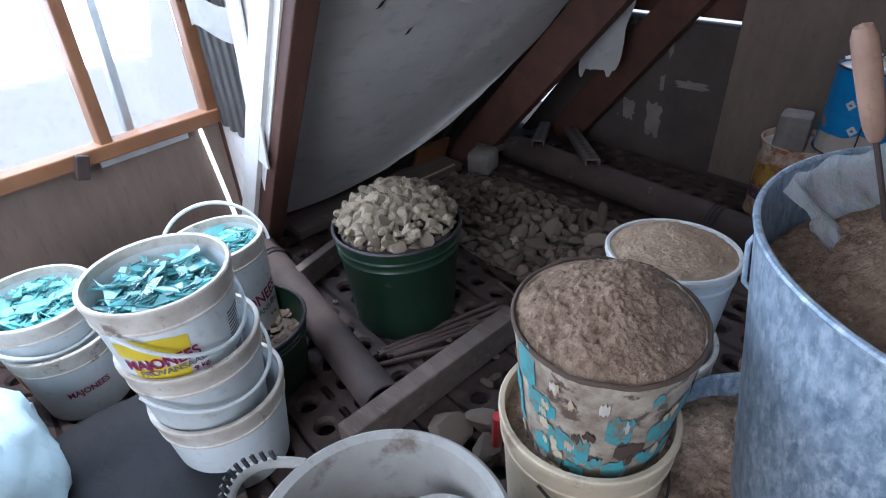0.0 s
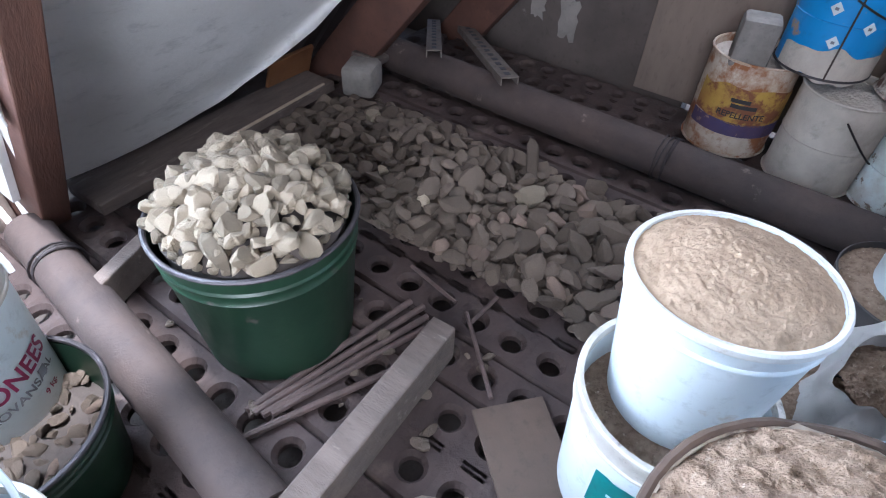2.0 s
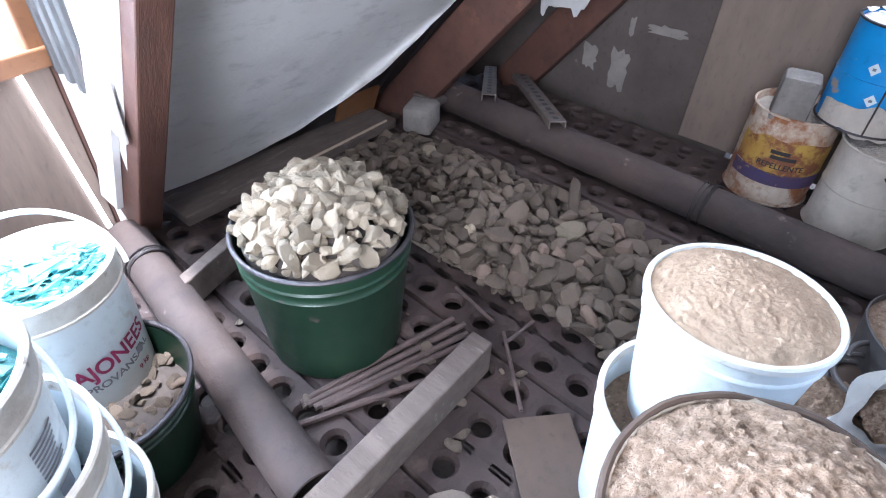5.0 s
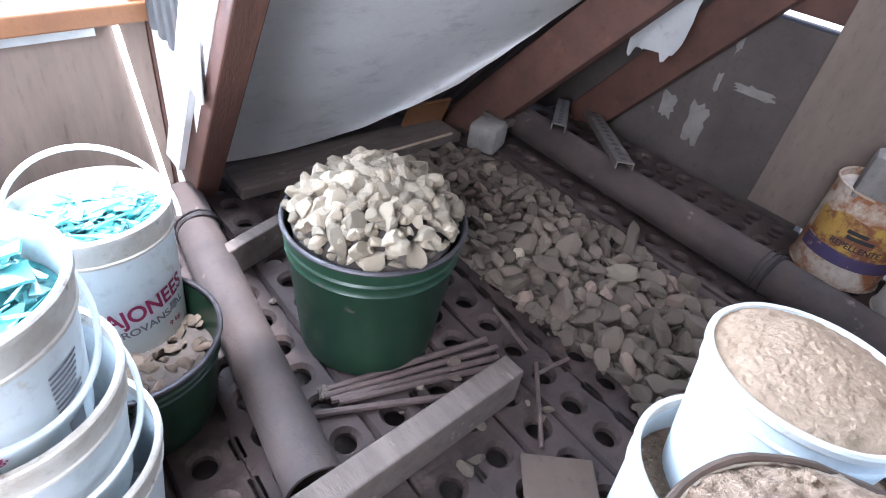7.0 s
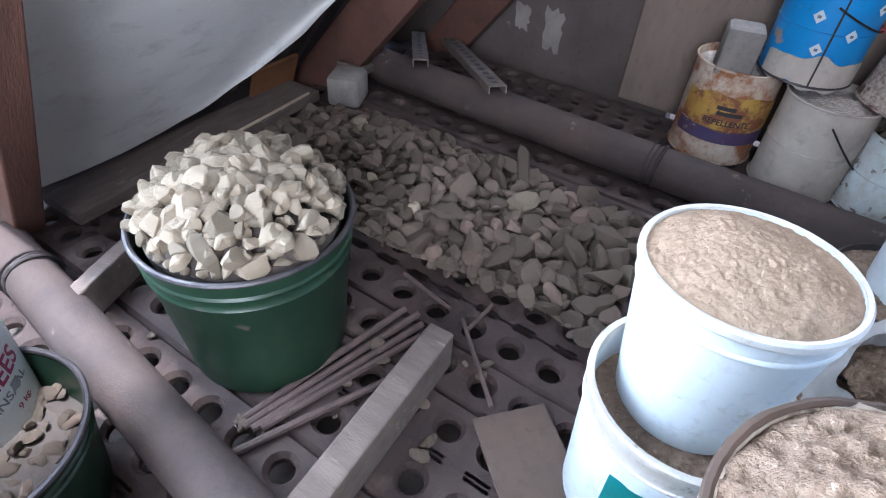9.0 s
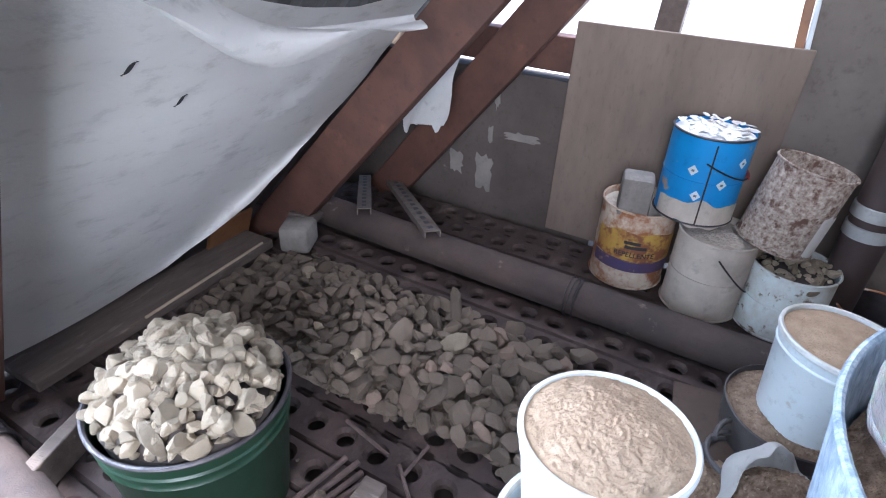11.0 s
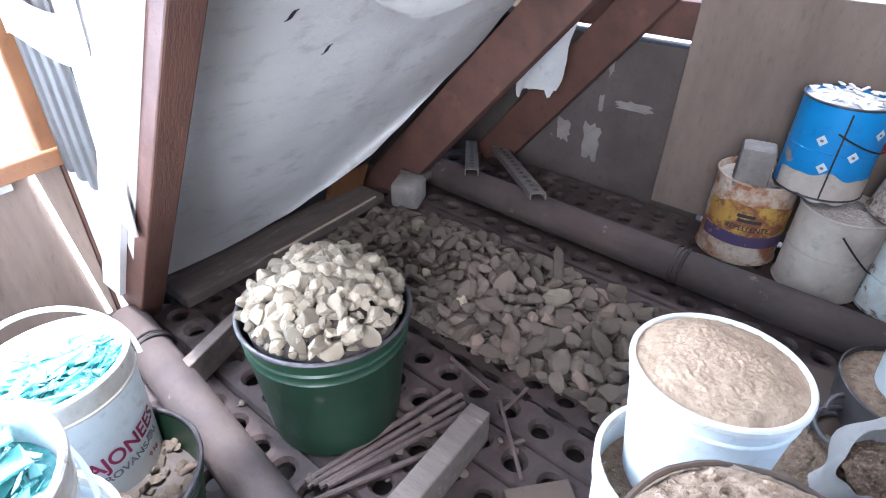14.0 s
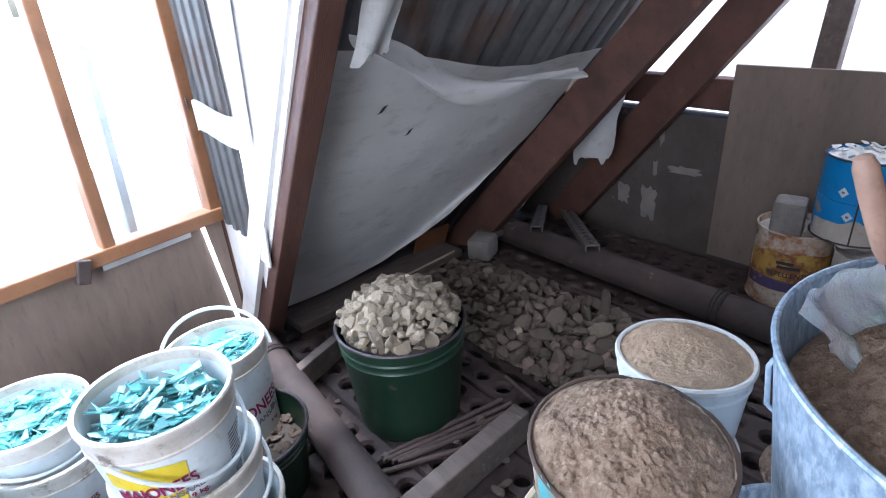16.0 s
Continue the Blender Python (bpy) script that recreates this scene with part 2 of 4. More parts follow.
# ---- mesh helpers ----
def part(name, bm, material, parent=None, label="", m=None, smooth=False):
    me = bpy.data.meshes.new(name)
    bm.normal_update()
    bm.to_mesh(me)
    bm.free()
    if smooth:
        me.shade_smooth()
        me.set_sharp_from_angle(angle=radians(38))
    if material:
        me.materials.append(material)
    ob = new(name, me)
    if m is not None:
        ob.matrix_basis = m
    if parent is not None:
        ob.parent = parent
    if label:
        tagged(ob, label)
    return ob


def thing(name, label, category, m=None, group="", kind=""):
    ob = new(name)
    ob.empty_display_size = 0.05
    if m is not None:
        ob.matrix_basis = m
    return tagged(ob, label, category, group, kind)


def lathe(profile, seg=40, wob=0.0, seed=0, cap=True):
    bm = bmesh.new()
    rings = []
    for i, (r, z) in enumerate(profile):
        ring = []
        for j in range(seg):
            a = 2 * math.pi * j / seg
            rr = r
            if wob:
                rr = r * (1 + wob * noise.noise((math.cos(a) * 1.5, math.sin(a) * 1.5, z * 6 + seed)))
            ring.append(bm.verts.new((rr * math.cos(a), rr * math.sin(a), z)))
        rings.append(ring)
    for a, b in zip(rings, rings[1:]):
        for j in range(seg):
            k = (j + 1) % seg
            bm.faces.new((a[j], a[k], b[k], b[j]))
    if cap and profile[0][0] > 0.001:
        bm.faces.new(list(reversed(rings[0])))
    if cap and profile[-1][0] > 0.001:
        bm.faces.new(rings[-1])
    return bm


def tube(pts, r, seg=8, bm=None, closed=False):
    bm = bm or bmesh.new()
    pts = [Vector(p) for p in pts]
    rings = []
    n = len(pts)
    for i, p in enumerate(pts):
        d = (pts[min(i + 1, n - 1)] - pts[max(i - 1, 0)]).normalized()
        u = d.orthogonal().normalized() if i == 0 else (u - d * u.dot(d)).normalized()
        v = d.cross(u)
        rr = r[i] if isinstance(r, (list, tuple)) else r
        rings.append([bm.verts.new(p + (u * math.cos(2 * math.pi * j / seg) + v * math.sin(2 * math.pi * j / seg)) * rr) for j in range(seg)])
    for a, b in zip(rings, rings[1:]):
        for j in range(seg):
            k = (j + 1) % seg
            bm.faces.new((a[j], a[k], b[k], b[j]))
    bm.faces.new(list(reversed(rings[0])))
    bm.faces.new(rings[-1])
    return bm


def block(sx, sy, sz, bevel=0.004, bm=None, m=None, segs=2):
    """A box with eased edges, its base centre at the origin."""
    own = bmesh.new()
    bmesh.ops.create_cube(own, size=1)
    for v in own.verts:
        v.co = Vector((v.co.x * sx, v.co.y * sy, (v.co.z + 0.5) * sz))
    if bevel:
        bmesh.ops.bevel(own, geom=own.edges[:], offset=bevel, segments=segs, profile=0.5, affect='EDGES')
    if m is not None:
        own.transform(m)
    if bm is None:
        return own
    tmp = bpy.data.meshes.new("tmp")
    own.to_mesh(tmp)
    own.free()
    bm.from_mesh(tmp)
    bpy.data.meshes.remove(tmp)
    return bm


def prism(poly, depth):
    """A polygon in the y-z plane given x = 0, thickened towards +x."""
    bm = bmesh.new()
    a = [bm.verts.new((0, y, z)) for y, z in poly]
    b = [bm.verts.new((depth, y, z)) for y, z in poly]
    bm.faces.new(a)
    bm.faces.new(list(reversed(b)))
    for i in range(len(poly)):
        j = (i + 1) % len(poly)
        bm.faces.new((a[i], b[i], b[j], a[j]))
    bmesh.ops.recalc_face_normals(bm, faces=bm.faces[:])
    return bm


def beam(p, q, w, d, inward, bevel=0.004):
    """A timber from p to q: w across, d deep along inward."""
    p, q = Vector(p), Vector(q)
    ax = (q - p).normalized()
    dn = Vector(inward)
    dn = (dn - ax * dn.dot(ax)).normalized()
    sd = ax.cross(dn)
    m = Matrix.Translation(p) @ Matrix((sd, dn, ax)).transposed().to_4x4()
    return block(w, d, (q - p).length, bevel, m=m)


def sheet(fn, nu, nv, thick=0.0):
    """A surface of points fn(u, v) with u, v from 0 to 1; a thickness if it is given."""
    bm = bmesh.new()
    g = [[bm.verts.new(fn(i / nu, j / nv)) for j in range(nv + 1)] for i in range(nu + 1)]
    for i in range(nu):
        for j in range(nv):
            bm.faces.new((g[i][j], g[i + 1][j], g[i + 1][j + 1], g[i][j + 1]))
    if thick:
        bmesh.ops.solidify(bm, geom=bm.faces[:], thickness=thick)
    return bm


def rock_mesh(name, seed, flat=1.0, sub=2):
    rnd = random.Random(seed)
    bm = bmesh.new()
    bmesh.ops.create_icosphere(bm, subdivisions=sub, radius=1)
    cuts = [(Vector((rnd.gauss(0, 1), rnd.gauss(0, 1), rnd.gauss(0, 1))).normalized(), rnd.uniform(0.42, 0.8)) for _ in range(11)]
    sx, sy, sz = rnd.uniform(1.05, 1.6), rnd.uniform(0.85, 1.15), rnd.uniform(0.65, 1.0) * flat
    for v in bm.verts:
        for nrm, d in cuts:
            over = v.co.dot(nrm) - d
            if over > 0:
                v.co -= nrm * over
        v.co += v.co.normalized() * 0.07 * noise.noise(v.co * 2.6 + Vector((seed, 0, 0)))
        v.co = Vector((v.co.x * sx, v.co.y * sy, v.co.z * sz))
    me = bpy.data.meshes.new(name)
    bm.to_mesh(me)
    bm.free()
    me.shade_smooth()
    me.set_sharp_from_angle(angle=radians(24))
    return me


def rand_turn(rnd, tilt=180):
    return Euler((radians(rnd.uniform(-tilt, tilt)), radians(rnd.uniform(-tilt, tilt)), radians(rnd.uniform(0, 360)))).to_matrix().to_4x4()


def piece(name, mesh, parent, m):
    ob = new(name, mesh)
    ob.parent = parent
    ob.matrix_basis = m
    return ob


ROCKS = [rock_mesh("stone", s) for s in range(14)]
for me_ in ROCKS:
    me_.materials.append(M_STONE)
ROCKS_F = [rock_mesh("stone", s + 40, 0.75) for s in range(14)]
for me_ in ROCKS_F:
    me_.materials.append(M_STONEF)
SCRAPS = [rock_mesh("scrap", s + 120, 0.4) for s in range(5)]
for me_ in SCRAPS:
    me_.materials.append(M_CLOTH)
ROCKS_B = [rock_mesh("stone", s + 80) for s in range(4)]
for me_ in ROCKS_B:
    me_.materials.append(M_STONEB)


def wrapped_text(body, size, radius_at, ang, z, parent, material, name, tilt=0.0, off=0.0012, squeeze=1.0):
    """Letters laid round a bucket's wall: ang is the middle, in degrees."""
    cu = bpy.data.curves.new(name, 'FONT')
    cu.body, cu.size, cu.align_x, cu.align_y = body, size, 'CENTER', 'CENTER'
    cu.offset = size * 0.022
    tmp = new("tmp_text", cu)
    dg = bpy.context.evaluated_depsgraph_get()
    me = bpy.data.meshes.new_from_object(tmp.evaluated_get(dg))
    bpy.data.objects.remove(tmp)
    bm = bmesh.new()
    bm.from_mesh(me)
    bmesh.ops.subdivide_edges(bm, edges=[e for e in bm.edges if e.calc_length() > 0.012], cuts=2)
    bpy.data.meshes.remove(me)
    ct, st = math.cos(radians(tilt)), math.sin(radians(tilt))
    for v in bm.verts:
        x, y = v.co.x * squeeze, v.co.y
        x, y = x * ct - y * st, x * st + y * ct
        zz = z + y
        r = radius_at(zz) + off
        a = radians(ang) + x / r
        v.co = (r * math.cos(a), r * math.sin(a), zz)
    return part(name, bm, material, parent)


def wrapped_patch(radius_at, a0, a1, z0, z1, parent, material, name, off=0.0009, edge=0.0, n=14):
    """A print or label area on a round wall, between two angles and two heights."""
    def fn(u, v):
        a = radians(a0 + (a1 - a0) * u)
        z = z0 + (z1 - z0) * v
        if edge:
            z += edge * noise.noise((u * 5, v * 3, a0)) + edge * math.sin(u * math.pi) * (v - 0.5)
        r = radius_at(z) + off
        return (r * math.cos(a), r * math.sin(a), z)
    return part(name, sheet(fn, n, 3), material, parent)


# ---- the large structure ----
SLOPE = 0.80          # the roof leans inwards by this much for each metre of height


def on_roof(x, z, y0):
    return Vector((x, y0 - SLOPE * z, z))


# ground added outside, pale enough to turn the window view white
ground = part("ground", block(900, 900, 0.2, 0, m=pose(0, 0, -0.65)), mat("window_whitening_ground", (0.72, 0.70, 0.66), (0.66, 0.64, 0.60), 0.4, 0.95, bump=0))
tagged(ground, "pale ground added outside the hut to whiten the window view", "ground", kind="structure")
floor = part("floor", block(4.2, 4.4, 0.1, 0, m=pose(0.1, 0, -0.17)), M_DIRT)
tagged(floor, "dark packed dirt under perforated steel planks", "floor", kind="structure")

# window side: a low boarded wall with a window above it, slightly askew to the room
WALL_M = pose(0.48, 1.45, 0, 0, 0, 11)      # its local x runs back along the wall, -x is away from the corner
wall_w = part("wall_window_side", block(1.84, 0.05, 0.475, 0.003, m=pose(-1.032, 0.03, -0.07)), M_PLYW, m=WALL_M)
tagged(wall_w, "stained brown board wall below the window", "wall", kind="structure")
jamb = part("corner_post", block(0.05, 0.06, 1.85, 0.004, m=pose(-0.085, 0.035, -0.07)), M_WOODBR, wall_w)
window_1 = thing("window_1", "orange-brown wooden window with bright panes", "window", WALL_M, kind="structure")
part("window_frame", block(0.04, 0.05, 1.30, 0.004, m=pose(-0.13, 0.0, 0.41)), M_WOODOR, window_1)
part("window_frame", block(0.03, 0.045, 1.30, 0.004, m=pose(-0.425, -0.004, 0.43, 0, 1.5, 0)), M_WOODOR, window_1)
part("window_frame", block(0.03, 0.045, 1.30, 0.004, m=pose(-1.05, -0.004, 0.43)), M_WOODOR, window_1)
part("window_sill", block(1.70, 0.055, 0.038, 0.004, m=pose(-0.96, -0.005, 0.408)), M_WOODOR, window_1)
part("window_frame", block(1.70, 0.05, 0.04, 0.004, m=pose(-0.96, 0.0, 1.66)), M_WOODOR, window_1)
part("outer_mullion", block(0.022, 0.03, 1.25, 0.003, m=pose(-0.33, 0.075, 0.43, 0, 3, 0)), M_TAPE, window_1, "greyish white outer glazing bar")
for x0, x1 in ((-0.41, -0.15), (-1.03, -0.44)):
    pane = part("pane", block(x1 - x0, 0.004, 1.21, 0, m=pose((x0 + x1) / 2, 0.012, 0.445)), M_GLASSPANE, window_1)
    pane.visible_shadow = False
part("sill_strip", block(0.235, 0.004, 0.016, 0.001, m=pose(-0.335, -0.012, 0.388)), M_TAPE, window_1, "pale strip below the sill")
part("latch", block(0.03, 0.02, 0.06, 0.003, m=pose(-0.51, -0.035, 0.385, 0, 18, 0)), M_PIPE, window_1, "rusty latch")
wall_dormer_top = part("wall_dormer_top", block(1.9, 0.05, 0.4, 0.003, m=pose(-1.0, 0.03, 1.70)), M_PLYW, m=WALL_M)
tagged(wall_dormer_top, "board above the window", "wall", kind="structure")
# a glowing strip stands in for the bright gap between wall board and corner
gap = part("gap_glow_strip", block(0.011, 0.004, 0.39, 0, m=pose(-0.132, 0.002, 0.008, 0, -6, 0)), None, m=WALL_M)
M_GAP = bpy.data.materials.new("gap_daylight_glow")
M_GAP.use_nodes = True
M_GAP.node_tree.nodes["Principled BSDF"].inputs["Emission Color"].default_value = (1, 1, 1, 1)
M_GAP.node_tree.nodes["Principled BSDF"].inputs["Emission Strength"].default_value = 3.0
gap.data.materials.append(M_GAP)
tagged(gap, "glowing strip standing in for daylight in an open wall joint", "gap", kind="structure")

# dormer cheek: corrugated sheet and white lining, in the plane of the first rafter
CHEEK = pose(0.378, 1.41, 0, 0, 0, -1.0)
cheek = part("wall_dormer_cheek", prism([(0.03, -0.02), (-0.02, -0.02), (-1.12, 1.62), (0.03, 1.62)], 0.012), M_MEMB, m=CHEEK)
tagged(cheek, "white lined cheek of the dormer", "wall", kind="structure")


def cheek_tin(u, v):
    y = -0.015 - 0.24 * u
    return (-0.004 - 0.008 * (0.5 + 0.5 * math.tanh(4 * math.sin(u * 0.24 / 0.06 * 2 * math.pi))), y, 0.40 + 1.2 * v)


part("corrugated_sheet", sheet(cheek_tin, 60, 2, 0.001), M_TIN, cheek)
part("lining_strip", block(0.006, 0.075, 1.25, 0.002, m=pose(-0.010, -0.27, 0.36, 9, 0, 0)), M_CLOTH, cheek, "white painted board strip")
tape = part("white_tape", sheet(lambda u, v: (-0.02 - 0.01 * math.sin(u * 5), -0.02 - 0.31 * u, 0.668 + 0.078 * v + 0.012 * math.sin(u * 6)), 12, 4, 0.002), M_CLOTH, m=CHEEK)
tagged(tape, "creased white tape holding the window frame", "tape")
part("hinge", block(0.004, 0.04, 0.03, 0.001, m=pose(-0.03, 0.0, 0.725)), M_PIPE, tape)

# roof: corrugated sheet, rafters and battens
def tin(u, v):
    x = 0.41 + 1.46 * u
    w = math.tanh(3.5 * math.sin(x / 0.085 * 2 * math.pi)) * 0.011
    z = 0.50 + 1.39 * v
    return on_roof(x, z, 1.64) + Vector((0, w * 0.78, w * 0.62))


roof = part("roof", sheet(tin, 260, 4, 0.0012), M_TIN)
# extra lower sheet, added so the roof foot stays as dark as in shade
def tin_low(u, v):
    x = 0.42 + 1.46 * u
    w = math.tanh(3.5 * math.sin(x / 0.085 * 2 * math.pi)) * 0.011
    return on_roof(x, -0.10 + 0.66 * v, 1.637) + Vector((0, w * 0.78, w * 0.62))


roof_low = part("roof_lower_sheet", sheet(tin_low, 260, 3, 0.0012), M_TINR)
tagged(roof_low, "added rust-brown corrugated sheet, darkened for the shade at the roof foot", "roof", kind="structure")
tagged(roof, "dark galvanised corrugated roof sheet", "roof", kind="structure")
INWARD = (0, 0.78, 0.62)
for p, q, w, deep in ((Vector((0.402, 1.36, 0.06)), Vector((0.402, 0.23, 1.75)), 0.055, 0.12), (on_roof(1.285, -0.06, 1.42), on_roof(1.285 + 0.25 * 1.8, 1.75, 1.42), 0.05, 0.14), (on_roof(1.775, -0.03, 1.29), on_roof(1.775, 1.6, 1.29), 0.05, 0.13)):
    r_ = part("rafter", beam(p, q, w, deep, INWARD), M_WOODBR)
    tagged(r_, "brown stained roof rafter", "rafter", "roof rafters", "structure")
side = part("rafter_lining", prism([(1.42, 0.10), (1.335, 0.10), (0.232, 1.75), (0.33, 1.75)], 0.014), M_CLOTH, m=pose(0.359, 0, 0))
tagged(side, "white lining on the rafter's side", "lining", kind="structure")
batten = part("batten", beam((1.44, 1.02, 0.645), (1.83, 1.01, 0.635), 0.05, 0.03, (0, 1, 0.3)), M_WOODPALE)
tagged(batten, "pale wooden roof batten", "batten", kind="structure")


# membrane hung between two rafters, bellied, with a torn fold at its top
def memb(u, v):
    low = 0.085 + 0.17 * u ** 3 - 0.015 * math.sin(u * math.pi)
    top = 0.875 - 0.15 * min(1, u * 1.4) + 0.03 * u + 0.010 * math.sin(u * 9)
    z = low + (top - low) * v
    lift = math.sin(min(1, v / 0.55) * math.pi / 2)
    x = 0.43 + (0.56 + 0.28 * z + 0.28 * lift) * u
    belly = 0.03 * math.sin(u * math.pi) * math.sin(min(v * 1.15, 1) * math.pi)
    p = on_roof(x, z, 1.42 + 0.11 * lift)
    rip = 0.004 * noise.noise((x * 9, z * 16, 0)) + 0.006 * noise.noise((x * 3, z * 5, 4))
    return p - Vector((0, 0.78, 0.62)) * (belly + rip) + Vector((0, (0.11 * z - 0.06 * lift) * (1 - u) ** 2, 0))


membrane = part("roof_membrane", sheet(memb, 50, 50, 0.0012), M_MEMB, smooth=True)
tagged(membrane, "white fleece underlay sheet sagging between rafters", "membrane", kind="structure")
for x, z, s in ((0.65, 0.655, 0.032), (0.755, 0.605, 0.03)):
    tear = part("tear", sheet(lambda u, v: Vector(memb((x - 0.43) / (0.82 + 0.28 * z), (z - 0.09) / 0.68)) + Vector((s * (u - 0.5), -0.006 - 0.006 * v, s * 0.5 * (u - 0.5) + 0.012 * (v - 0.5) * math.sin(u * math.pi))), 8, 3), M_BLACK, membrane, "small dark tear")


def fold(u, v):
    x = 0.47 + 0.77 * u
    z = 0.885 - 0.165 * math.sin(min(u * 1.4, 1) * math.pi / 2) + 0.05 * max(0, u - 0.75) + 0.008 * math.sin(u * 11)
    wide = 0.055 * math.sin(max(0.04, u) ** 0.7 * math.pi) + 0.008
    p = on_roof(x, z, 1.455 - 0.06 * u)
    a = v * 1.6 * math.pi
    return p + Vector((0, -0.018 * math.sin(a), wide * (v - 0.35) + 0.012 * math.cos(a + u * 7)))


fd = part("membrane_fold", sheet(fold, 40, 10, 0.0012), M_MEMB, membrane, "loose rolled edge of the fleece", smooth=True)


def rag(cx, y0, ztop, zbot, w, seed, sway=0.02, hang=False):
    def fn(u, v):
        z = ztop + (zbot - ztop) * v
        ww = w * (1 - 0.25 * v + 0.25 * noise.noise((v * 3, seed, 0)))
        x = cx + ww * (u - 0.5) + sway * math.sin(v * 3 + seed)
        if v > 0.99:
            z += 0.05 * noise.noise((u * 4, seed, 2)) + 0.03 * u
        p = on_roof(x, z, y0)
        if hang:
            q = on_roof(x, ztop, y0)
            p = Vector((cx + 0.02 * v + 0.6 * (x - cx), q[1] - 0.9 * (x - cx) + 0.03 * v, z))
        return p + Vector((0, 0.012 * math.sin(u * 7 + v * 4 + seed), 0))
    return sheet(fn, 12, 16, 0.001)


r1 = part("torn_fleece_strip", rag(1.545, 1.50, 0.66, 0.35, 0.14, 1.0, 0.015, hang=True), M_CLOTH, smooth=True)
tagged(r1, "torn white fleece strip hanging from the rafter", "cloth")
r2 = part("torn_fleece_strip", rag(1.58, 1.40, 1.02, 0.77, 0.12, 3.0), M_CLOTH, smooth=True)
tagged(r2, "torn white fleece shred hanging at the gable", "cloth")
r3 = part("bundled_fleece", rag(0.485, 1.43, 1.13, 0.85, 0.10, 5.0, 0.01), M_CLOTH, smooth=True)
tagged(r3, "bunched white fleece hanging beside the rafter", "cloth")

# gable end
GX = 1.84
wall_g = part("wall_gable", prism([(0.5, -0.07), (1.60, -0.07), (1.15, 0.497), (0.5, 0.497)], 0.08), M_WALL, m=pose(GX, 0, 0))
tagged(wall_g, "grey plastered block wall under the roof slope", "wall", kind="structure")
for y, z, sy, sz, ry in ((1.028, 0.108, 0.058, 0.088, 0), (0.915, 0.062, 0.075, 0.145, 4), (0.885, 0.37, 0.022, 0.115, -3), (0.79, 0.275, 0.14, 0.032, 0), (0.90, 0.25, 0.02, 0.06, 0), (0.89, 0.47, 0.10, 0.018, 0)):
    ring = []
    for k in range(22):
        a = 2 * math.pi * k / 22
        q = 0.5 / max(abs(math.cos(a)), abs(math.sin(a))) * (0.86 + 0.42 * noise.noise((k * 0.9, y * 40, z * 30)))
        ring.append((y + sy * q * math.cos(a), z + sz * (0.5 + q * math.sin(a))))
    part("plaster_patch", prism(ring, 0.006), M_PATCH, wall_g, m=pose(-0.003, 0, 0))
tie = part("gable_tie_beam", block(0.06, 0.60, 0.105, 0.004, m=pose(GX + 0.03, 0.84, 0.522)), M_WOODBR)
tagged(tie, "brown timber tie beam in the gable", "beam", kind="structure")
wall_r = part("wall_gable_panel", block(0.05, 1.9, 1.75, 0.003, m=pose(GX + 0.03, -0.87, -0.07)), M_GREYB)
tagged(wall_r, "grey cement board wall beside the gable window", "wall", kind="structure")
window_2 = thing("window_2", "gable window opening with timber posts", "window", pose(GX, 0, 0), kind="structure")
part("post", block(0.05, 0.068, 1.2, 0.004, m=pose(0.03, 0.42, 0.5, 3.0, 0, 0)), M_PLANK, window_2)
part("window_frame", block(0.05, 0.022, 1.05, 0.003, m=pose(0.02, 0.088, 0.645, -6, 0, 0)), M_WOODOR, window_2)
part("window_frame", block(0.02, 0.012, 1.05, 0.002, m=pose(0.0, 0.070, 0.645, -6, 0, 0)), M_WHITE, window_2, "white edge strip")
part("brace", beam((0.02, 0.80, 0.625), (0.02, 0.20, 1.30), 0.016, 0.03, (1, 0, 0)), M_WOODBR, window_2, "slim brown diagonal brace")
board = part("leaning_board", block(0.012, 0.60, 0.675, 0.003, m=pose(GX - 0.020, 0.352, 0.003, 0, 1.0, 0)), M_PLY)
tagged(board, "large dusty brown hardboard sheet leaning on the gable", "board")

# the rest of the hut behind the camera, unseen; doorway gap added for the fill
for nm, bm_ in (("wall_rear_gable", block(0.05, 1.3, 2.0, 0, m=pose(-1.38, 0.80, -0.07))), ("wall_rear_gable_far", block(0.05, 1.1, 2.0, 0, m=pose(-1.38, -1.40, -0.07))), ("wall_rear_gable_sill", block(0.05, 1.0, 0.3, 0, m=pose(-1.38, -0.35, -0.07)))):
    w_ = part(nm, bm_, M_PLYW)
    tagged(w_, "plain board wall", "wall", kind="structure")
rear = part("roof_rear", block(3.3, 0.03, 2.2, 0, m=pose(0.25, -1.75, -0.07, -26, 0, 0)), M_PLYW)
tagged(rear, "board-lined rear roof slope", "roof", kind="structure")
ceiling = part("ceiling", block(3.3, 1.7, 0.03, 0, m=pose(0.25, -0.2, 1.82)), M_MEMB)
tagged(ceiling, "pale boarded ceiling", "ceiling", kind="structure")


# ---- things ----
def ring_profile(rt, rb, h, t=0.003, lip=0.006, bottom=0.0):
    """Outer wall up to a rolled lip and down inside."""
    return [(rb * 0.96, 0.0), (rb, 0.006), (rt, h - 0.012), (rt + lip, h - 0.010), (rt + lip, h - 0.002), (rt + lip * 0.5, h), (rt - t, h - 0.001), (rt - t - 0.002, h - 0.02), (rb - t, 0.012), (0.0, 0.010)]


def bail(rt, z, lift, lean, rad, seg=28):
    """A bucket handle between two ears; lift above the rim, leaning over."""
    pts = []
    for i in range(seg + 1):
        a = math.pi * i / seg
        pts.append((rt * math.cos(a), rt * math.sin(a) * lean, z + lift * math.sin(a)))
    return tube(pts, rad, 8)


